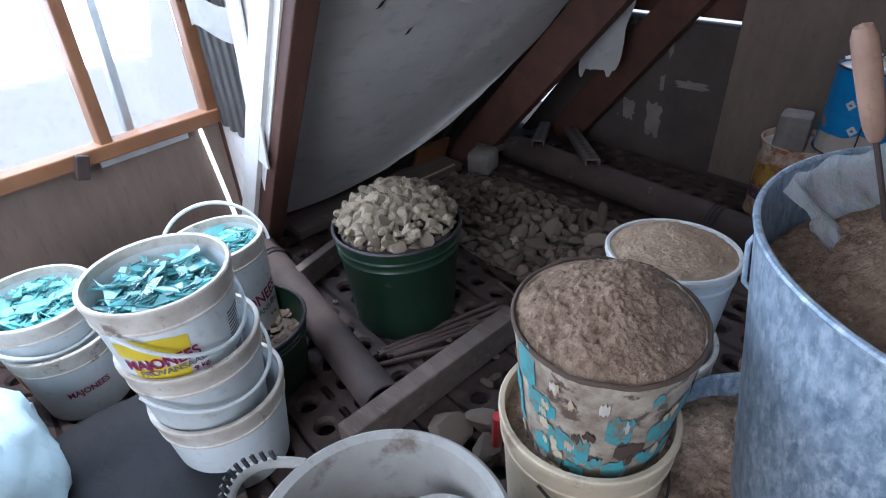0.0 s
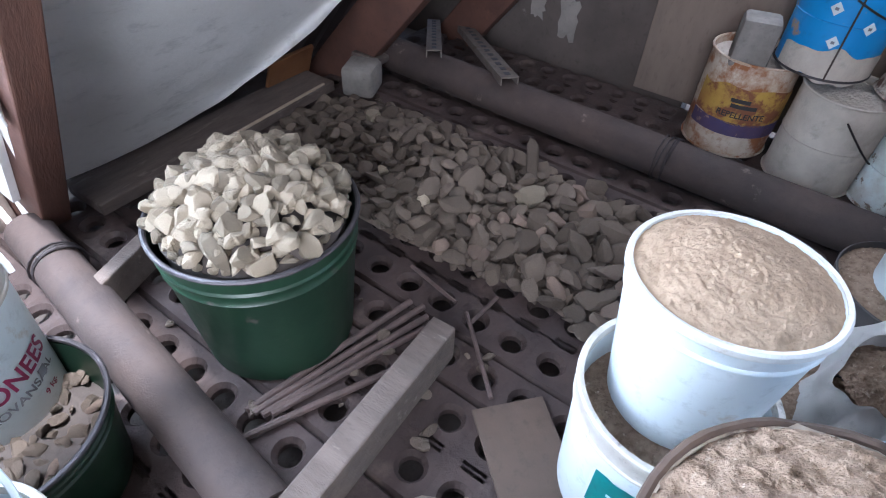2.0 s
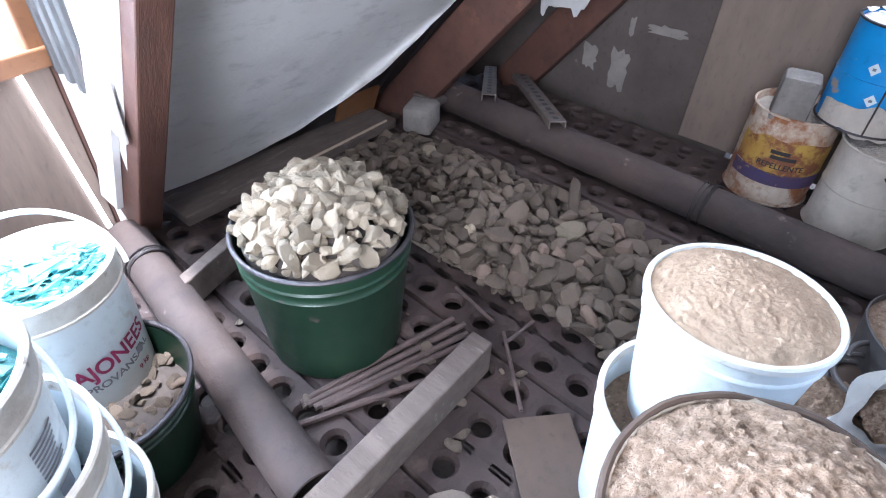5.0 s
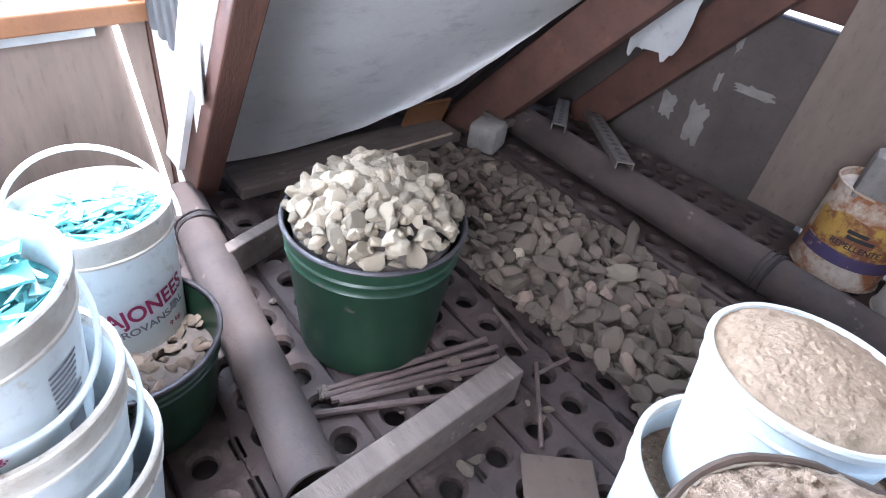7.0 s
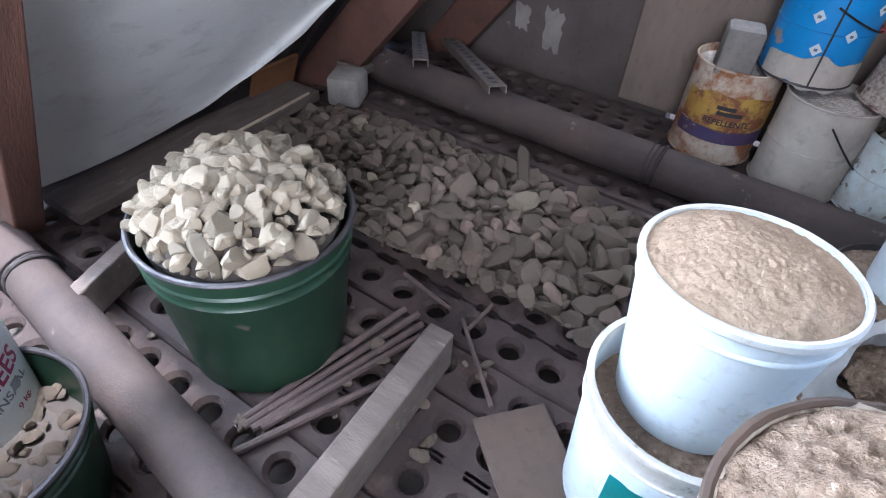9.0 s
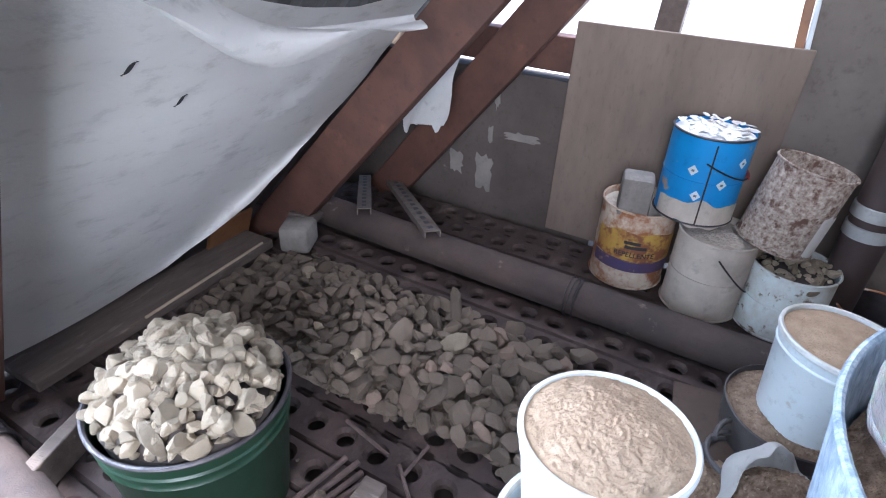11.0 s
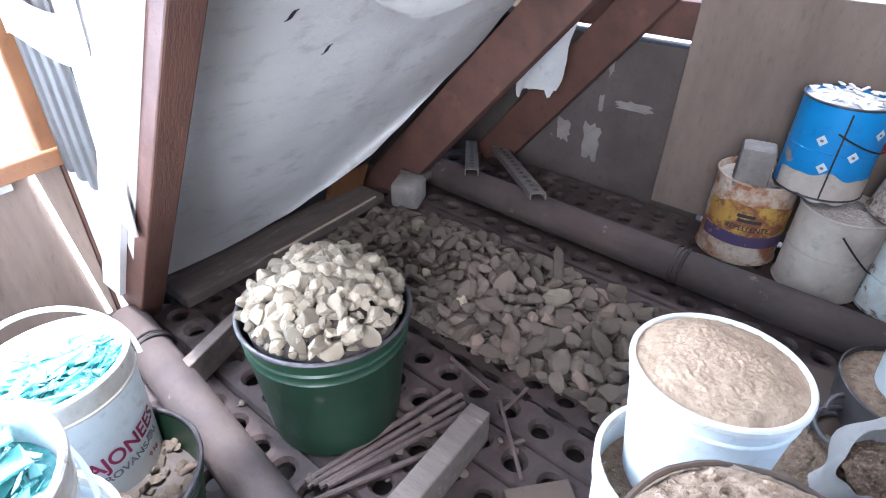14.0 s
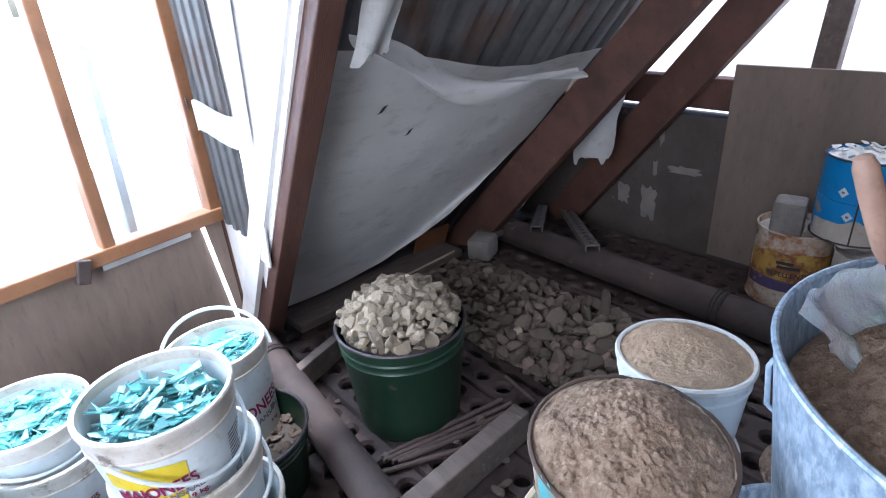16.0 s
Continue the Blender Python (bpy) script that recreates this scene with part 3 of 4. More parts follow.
def plastic_bucket(label, m, rt=0.122, rb=0.098, h=0.195, material=None, rim=None, handle=None, turn=0, band=True, hoop=False):
    b = thing("plastic_bucket", label, "bucket", m, "plastic buckets")
    part("body", lathe(ring_profile(rt, rb, h, lip=0.002), 48), material or M_WHITE, b, smooth=True)
    if band:
        z1, z2 = h - 0.040, h - 0.006
        r1, r2 = rb + (rt - rb) * z1 / h, rb + (rt - rb) * z2 / h
        part("rim", lathe([(r1 + 0.0005, z1 - 0.002), (r1 + 0.004, z1), (r1 + 0.0045, z1 + 0.004), (r1 + 0.003, z1 + 0.006), (r2 + 0.003, z2 - 0.004), (r2 + 0.005, z2), (r2 + 0.005, h + 0.001), (r2 + 0.003, h + 0.003), (r2 - 0.003, h + 0.002), (r2 - 0.004, h - 0.015)], 48, 0.004, cap=False), rim or M_RIMD, b, smooth=True)
    if hoop:
        r1 = rb + (rt - rb) * (h - 0.03) / h
        part("rim", lathe([(rt + 0.001, h - 0.012), (rt + 0.0045, h - 0.008), (rt + 0.0045, h - 0.001), (rt + 0.002, h + 0.002), (rt - 0.0025, h + 0.001), (rt - 0.003, h - 0.012)], 48, 0.004, cap=False), M_RIMW, b, smooth=True)
        part("hoop", lathe([(r1 + 0.0004, h - 0.036), (r1 + 0.003, h - 0.033), (r1 + 0.003, h - 0.030), (r1 + 0.0008, h - 0.027)], 48, cap=False), M_WHITE, b, smooth=True)
    if handle is not None:
        hd = part("handle", bail(rt + 0.009, h - 0.03, handle[0], handle[1], handle[2] if len(handle) > 2 else 0.0032), M_WHITE if len(handle) < 4 else M_WIRE, b, m=pose(0, 0, 0, 0, 0, turn), smooth=True)
    return b


def wall_radius(rt, rb, h):
    return lambda z: rb + (rt - rb) * (z - 0.006) / (h - 0.018)


def shard_mesh(seed):
    rnd = random.Random(seed)
    n = rnd.randint(3, 5)
    bm = bmesh.new()
    angs = sorted(rnd.uniform(0, 2 * math.pi) for _ in range(n))
    ring = [(math.cos(a) * rnd.uniform(0.7, 1.2), math.sin(a) * rnd.uniform(0.22, 0.6)) for a in angs]
    a = [bm.verts.new((x, y, 0.035)) for x, y in ring]
    b = [bm.verts.new((x, y, -0.035)) for x, y in ring]
    bm.faces.new(a)
    bm.faces.new(list(reversed(b)))
    for i in range(n):
        j = (i + 1) % n
        bm.faces.new((a[j], a[i], b[i], b[j]))
    bmesh.ops.recalc_face_normals(bm, faces=bm.faces[:])
    me = bpy.data.meshes.new("glass_shard")
    bm.to_mesh(me)
    bm.free()
    me.materials.append(M_GLASS)
    return me


SHARDS = [shard_mesh(s) for s in range(12)]


def glass_fill(m, r, z, count, seed):
    rnd = random.Random(seed)
    g = thing("broken_glass", "heap of broken cyan window glass in a bucket", "broken glass", m)
    # dark core: its colour carries the shade beneath the shards
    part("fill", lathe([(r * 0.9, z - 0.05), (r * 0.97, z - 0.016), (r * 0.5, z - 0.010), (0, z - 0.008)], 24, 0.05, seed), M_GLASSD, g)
    for i in range(count):
        a, d = rnd.uniform(0, 2 * math.pi), r * 0.86 * math.sqrt(rnd.random())
        s = rnd.choice((0.014, 0.018, 0.024, 0.032, 0.040))
        d = min(d, r - s * 0.95)
        mm = Matrix.Translation((d * math.cos(a), d * math.sin(a), z + 0.010 * (1 - (d / r) ** 2) + rnd.uniform(-0.012, 0.012))) @ rand_turn(rnd, 22) @ Matrix.Diagonal((s, s, s, 1))
        piece("glass_shard", SHARDS[i % 12], g, mm)
    return g


def sand_fill(m, r, z, dome, seed, material, label, rough=0.006, dish=0.0):
    def fn(u, v):
        a, d = 2 * math.pi * u, max(v, 0.001) * r
        x, y = d * math.cos(a), d * math.sin(a)
        zz = z + dome * (1 - v * v) - dish * (1 - v) + rough * noise.fractal((x * 30 + seed, y * 30, seed), 1.0, 2.0, 5) * (1 - v ** 8 * 0.7)
        zz += 2.2 * rough * noise.noise((x * 9 + seed, y * 9, 1)) * (1 - v ** 6) + rough * 0.5 * abs(noise.noise((x * 85, y * 85, seed))) + rough * 0.6 * noise.noise((x * 190, y * 190, seed))
        return (x, y, zz)
    bm = sheet(fn, 190, 80)
    bmesh.ops.remove_doubles(bm, verts=bm.verts[:], dist=0.00002)
    s = part("sand", bm, material, smooth=True, m=m)
    return tagged(s, label, "sand")


# -- green bucket heaped with pale stones --
def green_bucket(label, m, rt=0.152, rb=0.127, h=0.268):
    b = thing("green_bucket", label, "bucket", m, "green buckets")
    part("body", lathe([(rb * 0.97, 0), (rb, 0.004), (rb + (rt - rb) * 0.78, h * 0.78), (rb + (rt - rb) * 0.80 + 0.003, h * 0.795), (rb + (rt - rb) * 0.82, h * 0.81), (rb + (rt - rb) * 0.86, h * 0.86), (rb + (rt - rb) * 0.875 + 0.003, h * 0.875), (rb + (rt - rb) * 0.89, h * 0.89), (rt, h - 0.006), (rt - 0.003, h - 0.008), (rb - 0.003, 0.01), (0, 0.008)], 56), M_GREEN, b, smooth=True)
    pts = [((rt + 0.001) * math.cos(2 * math.pi * i / 56), (rt + 0.001) * math.sin(2 * math.pi * i / 56), h - 0.003) for i in range(57)]
    part("rolled_rim", tube(pts, 0.0042, 8), M_GRIM, b, smooth=True)
    return b


def stone_heap(name, label, m, r, z, dome, count, seed, size, rocks, ring=0):
    rnd = random.Random(seed)
    g = thing(name, label, "stones", m)
    part("fill", lathe([(r * 0.92, z - 0.05), (r * 0.96, z - 0.012), (r * 0.7, z + dome * 0.42), (r * 0.35, z + dome * 0.72), (0, z + dome * 0.8)], 28, 0.06, seed), M_DIRT, g)
    gold = math.pi * (3 - math.sqrt(5))
    for i in range(count):
        d = r * 0.96 * math.sqrt((i + 0.5) / count)
        a = i * gold + rnd.uniform(-0.25, 0.25)
        s = size * rnd.choice((0.62, 0.75, 0.85, 1.0, 1.0, 1.2, 1.45))
        zz = z + dome * (1 - (d / r) ** 2) ** 0.8 + rnd.uniform(-0.006, 0.006)
        piece("stone", rocks[i % len(rocks)], g, Matrix.Translation((d * math.cos(a), d * math.sin(a), zz)) @ rand_turn(rnd, 50) @ Matrix.Diagonal((s, s, s, 1)))
    for i in range(ring):
        a, s = 2 * math.pi * i / ring + rnd.uniform(-0.04, 0.04), size * rnd.uniform(0.5, 0.75)
        piece("stone", rocks[i % len(rocks)], g, Matrix.Translation((r * 0.915 * math.cos(a), r * 0.915 * math.sin(a), z - 0.003 + rnd.uniform(-0.003, 0.004))) @ rand_turn(rnd, 50) @ Matrix.Diagonal((s, s, s, 1)))
    return g


G1 = pose(0.523, 0.787, 0.003)
green_bucket("dark green enamelled metal bucket heaped with pale stones", G1)
stone_heap("stone_heap", "heap of pale limestone pieces filling the green bucket", G1, 0.144, 0.270, 0.072, 270, 5, 0.0162, ROCKS, 40)
G2 = pose(0.126, 0.818, 0.003)
green_bucket("dark green metal bucket with rubble under a mayonnaise bucket", G2, 0.128, 0.108, 0.168)
stone_heap("rubble_fill", "brown rubble in the second green bucket", G2, 0.121, 0.105, 0.008, 120, 8, 0.0115, ROCKS_F + ROCKS_B[:1])

# -- mayonnaise buckets full of broken glass --
M1 = pose(0.146, 0.905, 0.092, -3, -2, 0)
b1 = plastic_bucket("white mayonnaise bucket filled with cyan broken glass", M1, 0.101, 0.084, 0.235, handle=(0.10, 0.30, 0.004), turn=-22)
wr = wall_radius(0.101, 0.084, 0.235)
wrapped_text("MAJONEES", 0.040, wr, -80, 0.098, b1, M_RED, "print", 6, squeeze=0.82)
wrapped_text("PROVANSAAL", 0.019, wr, -72, 0.068, b1, M_GREY, "print", 6)
wrapped_text("9 kg.", 0.014, wr, -50, 0.045, b1, M_RED, "print", 6)
part("print", sheet(lambda u, v: ((wr(0.075) + 0.001) * math.cos(radians(-54 + 9 * u)), (wr(0.075) + 0.001) * math.sin(radians(-54 + 9 * u)), 0.068 + 0.014 * v), 4, 3), M_GREY, b1)
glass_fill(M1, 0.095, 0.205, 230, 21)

M2 = pose(-0.018, 0.651, 0.262, 0, 0, 0)
b2 = plastic_bucket("white mayonnaise bucket with a yellow label and glass shards", M2, 0.109, 0.090, 0.192, handle=(-0.085, 0.92, 0.0035), turn=180 + 40)
wr2 = wall_radius(0.109, 0.090, 0.192)
wrapped_patch(wr2, -154, -92, 0.106, 0.134, b2, M_YEL, "label", edge=0.014)
wrapped_patch(wr2, -146, -98, 0.052, 0.080, b2, M_YEL, "label", edge=0.006)
wrapped_text("MAJONEES", 0.030, wr2, -118, 0.092, b2, M_RED, "print", 5, off=0.0022, squeeze=0.8)
wrapped_text("PROVANSAAL", 0.016, wr2, -112, 0.074, b2, M_GREY, "print", 5, off=0.0022)
wrapped_text("9 kg.", 0.014, wr2, -88, 0.062, b2, M_RED, "print", 5)
for i in range(9):
    wrapped_patch(wr2, -52, -30 - (i * 7) % 6, 0.118 - i * 0.007, 0.1215 - i * 0.007, b2, M_GREY, "print", n=5)
wrapped_patch(wr2, -48, -34, 0.022, 0.045, b2, M_GREY, "print", n=5)
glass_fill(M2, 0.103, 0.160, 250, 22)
b2b = plastic_bucket("empty white mayonnaise bucket nested under another", pose(-0.005, 0.650, 0.130), 0.112, 0.090, 0.192, handle=(-0.06, 0.95, 0.0035), turn=180 + 30)
for i in range(7):
    wrapped_patch(wr2, -70, -42 - (i * 5) % 7, 0.135 - i * 0.008, 0.139 - i * 0.008, b2b, M_GREY, "print", n=5)
b2c = plastic_bucket("lowest white bucket of the nested stack", pose(0.008, 0.648, 0.003), 0.114, 0.094, 0.192)

M3 = pose(-0.205, 1.068, 0.082, 3, 2, 0)
b3 = plastic_bucket("bluish white bucket filled with pale broken glass", M3, 0.110, 0.086, 0.192, handle=(-0.05, 0.9, 0.0035), turn=200)
wr3 = wall_radius(0.108, 0.088, 0.185)
wrapped_patch(wr3, -150, -118, 0.01, 0.07, b3, M_ORANGE, "label", edge=0.01)
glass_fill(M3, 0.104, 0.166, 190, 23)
b3b = plastic_bucket("white mayonnaise bucket supporting a second one", pose(-0.185, 1.045, 0.0), 0.106, 0.088, 0.185)
wrapped_text("MAJONEES", 0.022, wall_radius(0.11, 0.09, 0.185), -88, 0.085, b3b, M_RED, "print", 4, squeeze=0.8)

# -- buckets of sand --
S1 = pose(0.663, 0.172, 0.192, -2, 2, 0)
s1 = plastic_bucket("white plastic bucket full of light brown sand", S1, 0.105, 0.085, 0.21, band=False, hoop=True)
sand_fill(S1, 0.1025, 0.206, 0.026, 3, M_SAND, "dry light brown sand in a white bucket", 0.004)
s1b = plastic_bucket("white bucket with teal print under the sand bucket", pose(0.625, 0.172, 0.003), 0.112, 0.098, 0.245)
sand_fill(pose(0.625, 0.172, 0.003), 0.106, 0.187, 0.004, 51, M_SANDD, "brown sand in the lower white bucket", 0.003)
wrapped_patch(wall_radius(0.112, 0.098, 0.245), 160, 218, 0.085, 0.170, s1b, M_TEAL, "label", edge=0.008)
for i in range(3):
    wrapped_patch(wall_radius(0.112, 0.098, 0.245), 172, 206 - 5 * i, 0.102 + 0.016 * i, 0.109 + 0.016 * i, s1b, M_WHITE, "print", off=0.0018, n=5)
part("ear", block(0.012, 0.03, 0.06, 0.003, m=pose(-0.113, -0.02, 0.06)), M_RIMD, s1b)

S2 = pose(0.329, 0.078, 0.332, 2, -2, 0)
s2 = plastic_bucket("paint-smeared bucket heaped with crumbly brown sand", S2, 0.104, 0.088, 0.19, band=False, material=M_SMEAR)
part("rolled_rim", tube([(0.105 * math.cos(i * math.pi / 24), 0.105 * math.sin(i * math.pi / 24), 0.189 + 0.004 * noise.noise((i * 0.4, 0, 0))) for i in range(49)], 0.003, 7), M_HARD, s2)
wrs = wall_radius(0.104, 0.088, 0.19)
rnd = random.Random(44)
for a, b, z, h_, mt in ((-205, -188, 0.135, 0.05, M_TEALP), (-196, -172, 0.10, 0.026, M_TEALP), (-178, -160, 0.055, 0.03, M_TEALP), (-162, -148, 0.045, 0.035, M_TEALP), (-190, -176, 0.03, 0.024, M_TEALP), (-140, -124, 0.095, 0.035, M_TEALP), (-112, -90, 0.085, 0.026, M_TEALP), (-98, -78, 0.11, 0.026, M_TEALP), (-138, -120, 0.02, 0.024, M_TEALP), (-112, -95, 0.04, 0.018, M_TEALP), (-172, -150, 0.012, 0.016, M_TEALP), (-95, -60, 0.03, 0.03, M_TEALP), (-132, -112, 0.06, 0.02, M_HARD), (-220, -206, 0.06, 0.06, M_TEALP)):
    wrapped_patch(wrs, a, b, z, z + h_, s2, mt, "paint_smear", off=0.0012 + 0.0001 * (a % 7), edge=0.013, n=16)
for i in range(46):
    a, z = rnd.uniform(-225, -50), rnd.uniform(0.01, 0.165)
    wrapped_patch(wrs, a, a + rnd.uniform(3, 9), z, z + rnd.uniform(0.003, 0.012), s2, rnd.choice((M_TEALP, M_HARD, M_CREAM, M_CREAM, M_RIMD)), "paint_smear", off=0.0019 + 0.00002 * i, edge=0.010, n=8)
sand_fill(S2, 0.103, 0.186, 0.048, 7, M_SANDD, "crumbly heap of brown sand", 0.0065)
s2b = plastic_bucket("cream dirty bucket of sand under the smeared one", pose(0.326, 0.084, 0.0), 0.110, 0.092, 0.360, material=M_CREAM, rim=M_CREAM, handle=(-0.09, 0.97, 0.002, 1), turn=190)
sand_fill(pose(0.326, 0.084, 0.0), 0.106, 0.340, 0.004, 9, M_SANDD, "brown sand in the cream bucket", 0.006)
grip = part("bucket_grip", tube([(0.0, 0, 0), (0.0, 0, 0.075)], 0.008, 10), M_REDH, m=pose(0.262, 0.185, 0.245, 8, -6, 0), smooth=True)
tagged(grip, "red plastic grip of a bucket handle", "grip")
S3 = pose(1.230, -0.124, 0.048, 3, 2, 0)
s3 = plastic_bucket("white plastic bucket of sand beside the pipe", S3, 0.112, 0.084, 0.232, band=False, hoop=True, handle=(-0.12, 0.97, 0.002, 1), turn=200)
sand_fill(S3, 0.1095, 0.224, 0.012, 11, M_SAND, "pale sand levelled in a white bucket", 0.002)
LOW = pose(1.225, -0.11, 0.003)
low_tub = thing("low_tub", "low tub wrapped in dark film holding brown sand", "tub", LOW)
part("body", lathe([(0.118, 0), (0.122, 0.004), (0.134, 0.088), (0.131, 0.090), (0.118, 0.012), (0, 0.010)], 44, 0.02, 3), M_RAG, low_tub, smooth=True)
sand_fill(LOW, 0.130, 0.076, 0.006, 19, M_SANDD, "brown sand round the foot of the white bucket", 0.004)
hose = part("rubber_hose", tube([((0.075 + 0.008 * math.sin(i * 0.11)) * math.cos(i * 0.2), (0.060 + 0.006 * math.cos(i * 0.13)) * math.sin(i * 0.2), 0.010 + 0.0009 * i) for i in range(72)], 0.0055, 8), M_RAG, m=pose(1.085, -0.035, 0.0), smooth=True)
tagged(hose, "coiled black rubber hose on the planks", "hose")
spill = sand_fill(pose(0.985, 0.0, 0.0), 0.115, 0.002, 0.035, 23, M_SANDD, "brown sand heap spilt between the buckets", 0.006)

# -- zinc tubs --
def zinc_tub(label, m, rt, rb, h):
    b = thing("zinc_tub", label, "tub", m, "zinc tubs")
    part("body", lathe([(rb, 0), (rb + 0.004, 0.01), (rt, h - 0.012), (rt - 0.003, h - 0.012), (rb - 0.003, 0.012), (0, 0.01)], 72, 0.008, 3), M_ZINC, b, smooth=True)
    pts = [(rt * math.cos(2 * math.pi * i / 72), rt * math.sin(2 * math.pi * i / 72), h - 0.01) for i in range(73)]
    part("rolled_rim", tube(pts, 0.004, 8), M_ZINC, b, smooth=True)
    part("handle_loop", tube([(0.0, rt - 0.018, h - 0.11), (0.0, rt - 0.007, h - 0.10), (0.0, rt - 0.001, h - 0.05), (0.0, rt - 0.005, h - 0.04)], 0.003, 8), M_ZINC, b, m=pose(0, 0, 0, 0, 0, 22), smooth=True)
    return b


Z1 = pose(0.560, -0.250, 0.212, 0, 0, 0)
zinc_tub("large galvanised zinc tub part filled with sand", Z1, 0.268, 0.205, 0.425)
sand_fill(Z1, 0.248, 0.34, 0.07, 13, M_SANDD, "damp brown sand inside the zinc tub", 0.010)
Z2 = pose(0.490, -0.185, 0.003)
zinc_tub("second zinc tub with sand below the large one", Z2, 0.270, 0.22, 0.235)
sand_fill(Z2, 0.262, 0.190, 0.018, 15, M_SANDD, "brown sand in the lower zinc tub", 0.008)


def film_fn(u, v):
    a = radians(104 - 96 * u)
    r = 0.250 - 0.02 * v + 0.014 * noise.noise((u * 6, v * 4, 2))
    z = 0.425 + 0.02 * noise.noise((u * 7, 3, v)) - 0.19 * v * (0.55 + 0.6 * math.sin(u * 4 + 0.5) ** 2) - 0.0
    inw = 0.13 * v
    return ((r - inw) * math.cos(a) + 0.016 * min(1, v * 3) * noise.fractal((u * 7, v * 5, 5), 1.0, 2.0, 3), (r - inw) * math.sin(a) + 0.016 * min(1, v * 3) * noise.fractal((u * 7, v * 5, 9), 1.0, 2.0, 3), z)


film_ = part("clear_plastic_bag", sheet(film_fn, 80, 44, 0.0006), M_FILM, m=Z1, smooth=True)
tagged(film_, "crumpled clear plastic bag hung over the tub's rim", "plastic bag")
trowel = thing("trowel", "wooden handled trowel standing in the sand", "trowel", Matrix.Translation((0.597, -0.108, 0.542)) @ Vector((-0.019, 0.028, 0.082)).to_track_quat("Z", "Y").to_matrix().to_4x4())
part("handle", lathe([(0.006, 0.160), (0.008, 0.164), (0.0105, 0.178), (0.0115, 0.20), (0.012, 0.24), (0.0115, 0.268), (0.008, 0.279), (0, 0.282)], 16), M_HANDLE, trowel, smooth=True)
part("shank", tube([(0, 0, -0.03), (0.003, 0, 0.06), (0, 0, 0.165)], 0.003, 8), M_PIPE, trowel)

# -- white builder's tub in the foreground --
T = pose(0.026, 0.118, 0.003)
tub = thing("builders_tub", "large greyish white plastic tub with a ribbed handle", "tub", T)
part("body", lathe([(0.105, 0), (0.11, 0.006), (0.134, 0.338), (0.144, 0.342), (0.145, 0.352), (0.140, 0.356), (0.130, 0.352), (0.125, 0.33), (0.102, 0.012), (0, 0.01)], 56), M_TUB, tub, smooth=True)
hp = []
for i in range(17):
    a = radians(140 - 44 * i / 16)
    lift = math.sin(math.pi * i / 16)
    hp.append(((0.142 + 0.045 * lift) * math.cos(a), (0.142 + 0.045 * lift) * math.sin(a), 0.350 + 0.012 * lift))
part("handle", tube(hp, 0.007, 10), M_TUB, tub, smooth=True)
for i in range(3, 14):
    part("grip_rib", tube([Vector(hp[i]) * 0.985 + Vector((0, 0, 0.005)), Vector(hp[i]) * 1.035 + Vector((0, 0, 0.004))], 0.0028, 6), M_BLACK, tub)
sand_fill(T, 0.114, 0.25, 0.01, 17, M_SANDD, "rubble and sand in the plastic tub", 0.012)
pot = part("inner_pot", lathe([(0.05, 0), (0.062, 0.11), (0.068, 0.11), (0.068, 0.118), (0.058, 0.116), (0.046, 0.01), (0, 0.01)], 32), M_TUB, m=pose(0.075, 0.085, 0.205), smooth=True)
tagged(pot, "small round pot lying in the tub", "pot")

# -- cans along the gable --
def can(label, m, r, h, material, rim=None):
    b = thing("metal_can", label, "can", m, "old paint cans")
    part("body", lathe([(r * 0.97, 0), (r, 0.003), (r, h * 0.5), (r + 0.0018, h * 0.505), (r, h * 0.51), (r, h - 0.004), (r - 0.003, h - 0.004), (r - 0.003, 0.01), (0, 0.009)], 44, 0.012, int(r * 1000 + h * 500)), material, b, smooth=True)
    for z in (0.004, h - 0.003):
        pts = [((r + 0.001) * math.cos(2 * math.pi * i / 44), (r + 0.001) * math.sin(2 * math.pi * i / 44), z) for i in range(45)]
        part("rolled_rim", tube(pts, 0.0032, 6), rim or M_RUSTC, b, smooth=True)
    return b


def can_wire(r, z, drop, parent, turn):
    pts = [((r + 0.006) * math.cos(math.pi * i / 20), (r + 0.006) * math.sin(math.pi * i / 20), z - drop * math.sin(math.pi * i / 20)) for i in range(21)]
    w_ = part("wire_handle", tube(pts, 0.0022, 6), M_WIRE, parent, m=pose(0, 0, 0, 0, 0, turn))
    part("grip", tube(pts[9:13], 0.0055, 8), M_REDH, w_)


cy = can("rusty paint can with yellow and purple label", pose(1.698, 0.345, 0.003), 0.105, 0.246, M_RUSTC)
R_ = lambda z: 0.107
wrapped_patch(R_, 130, 262, 0.10, 0.182, cy, M_CANY, "label", off=0.002, edge=0.012, n=24)
wrapped_patch(R_, 130, 262, 0.062, 0.098, cy, M_CANP, "label", off=0.002, n=24)
wrapped_text("REPELLENTE", 0.021, R_, 196, 0.118, cy, M_BLACK, "print", off=0.003)
for i, (z, a, b) in enumerate(((0.137, 180, 212), (0.151, 178, 202))):
    wrapped_patch(R_, a, b, z, z + 0.010, cy, M_BLACK, "print", off=0.003, n=6)
ck = can("cement-crusted grey paint can", pose(1.655, 0.125, 0.003), 0.101, 0.235, M_CEMC, M_CEMC)
can_wire(0.104, 0.20, 0.12, ck, 190)
sand_fill(pose(1.655, 0.125, 0.003), 0.097, 0.216, 0.01, 41, M_CEMC, "hardened cement filling a can", 0.004)
sand_fill(pose(1.698, 0.345, 0.003), 0.102, 0.225, 0.004, 43, M_CEMC, "hardened filler in the rusty can", 0.004)
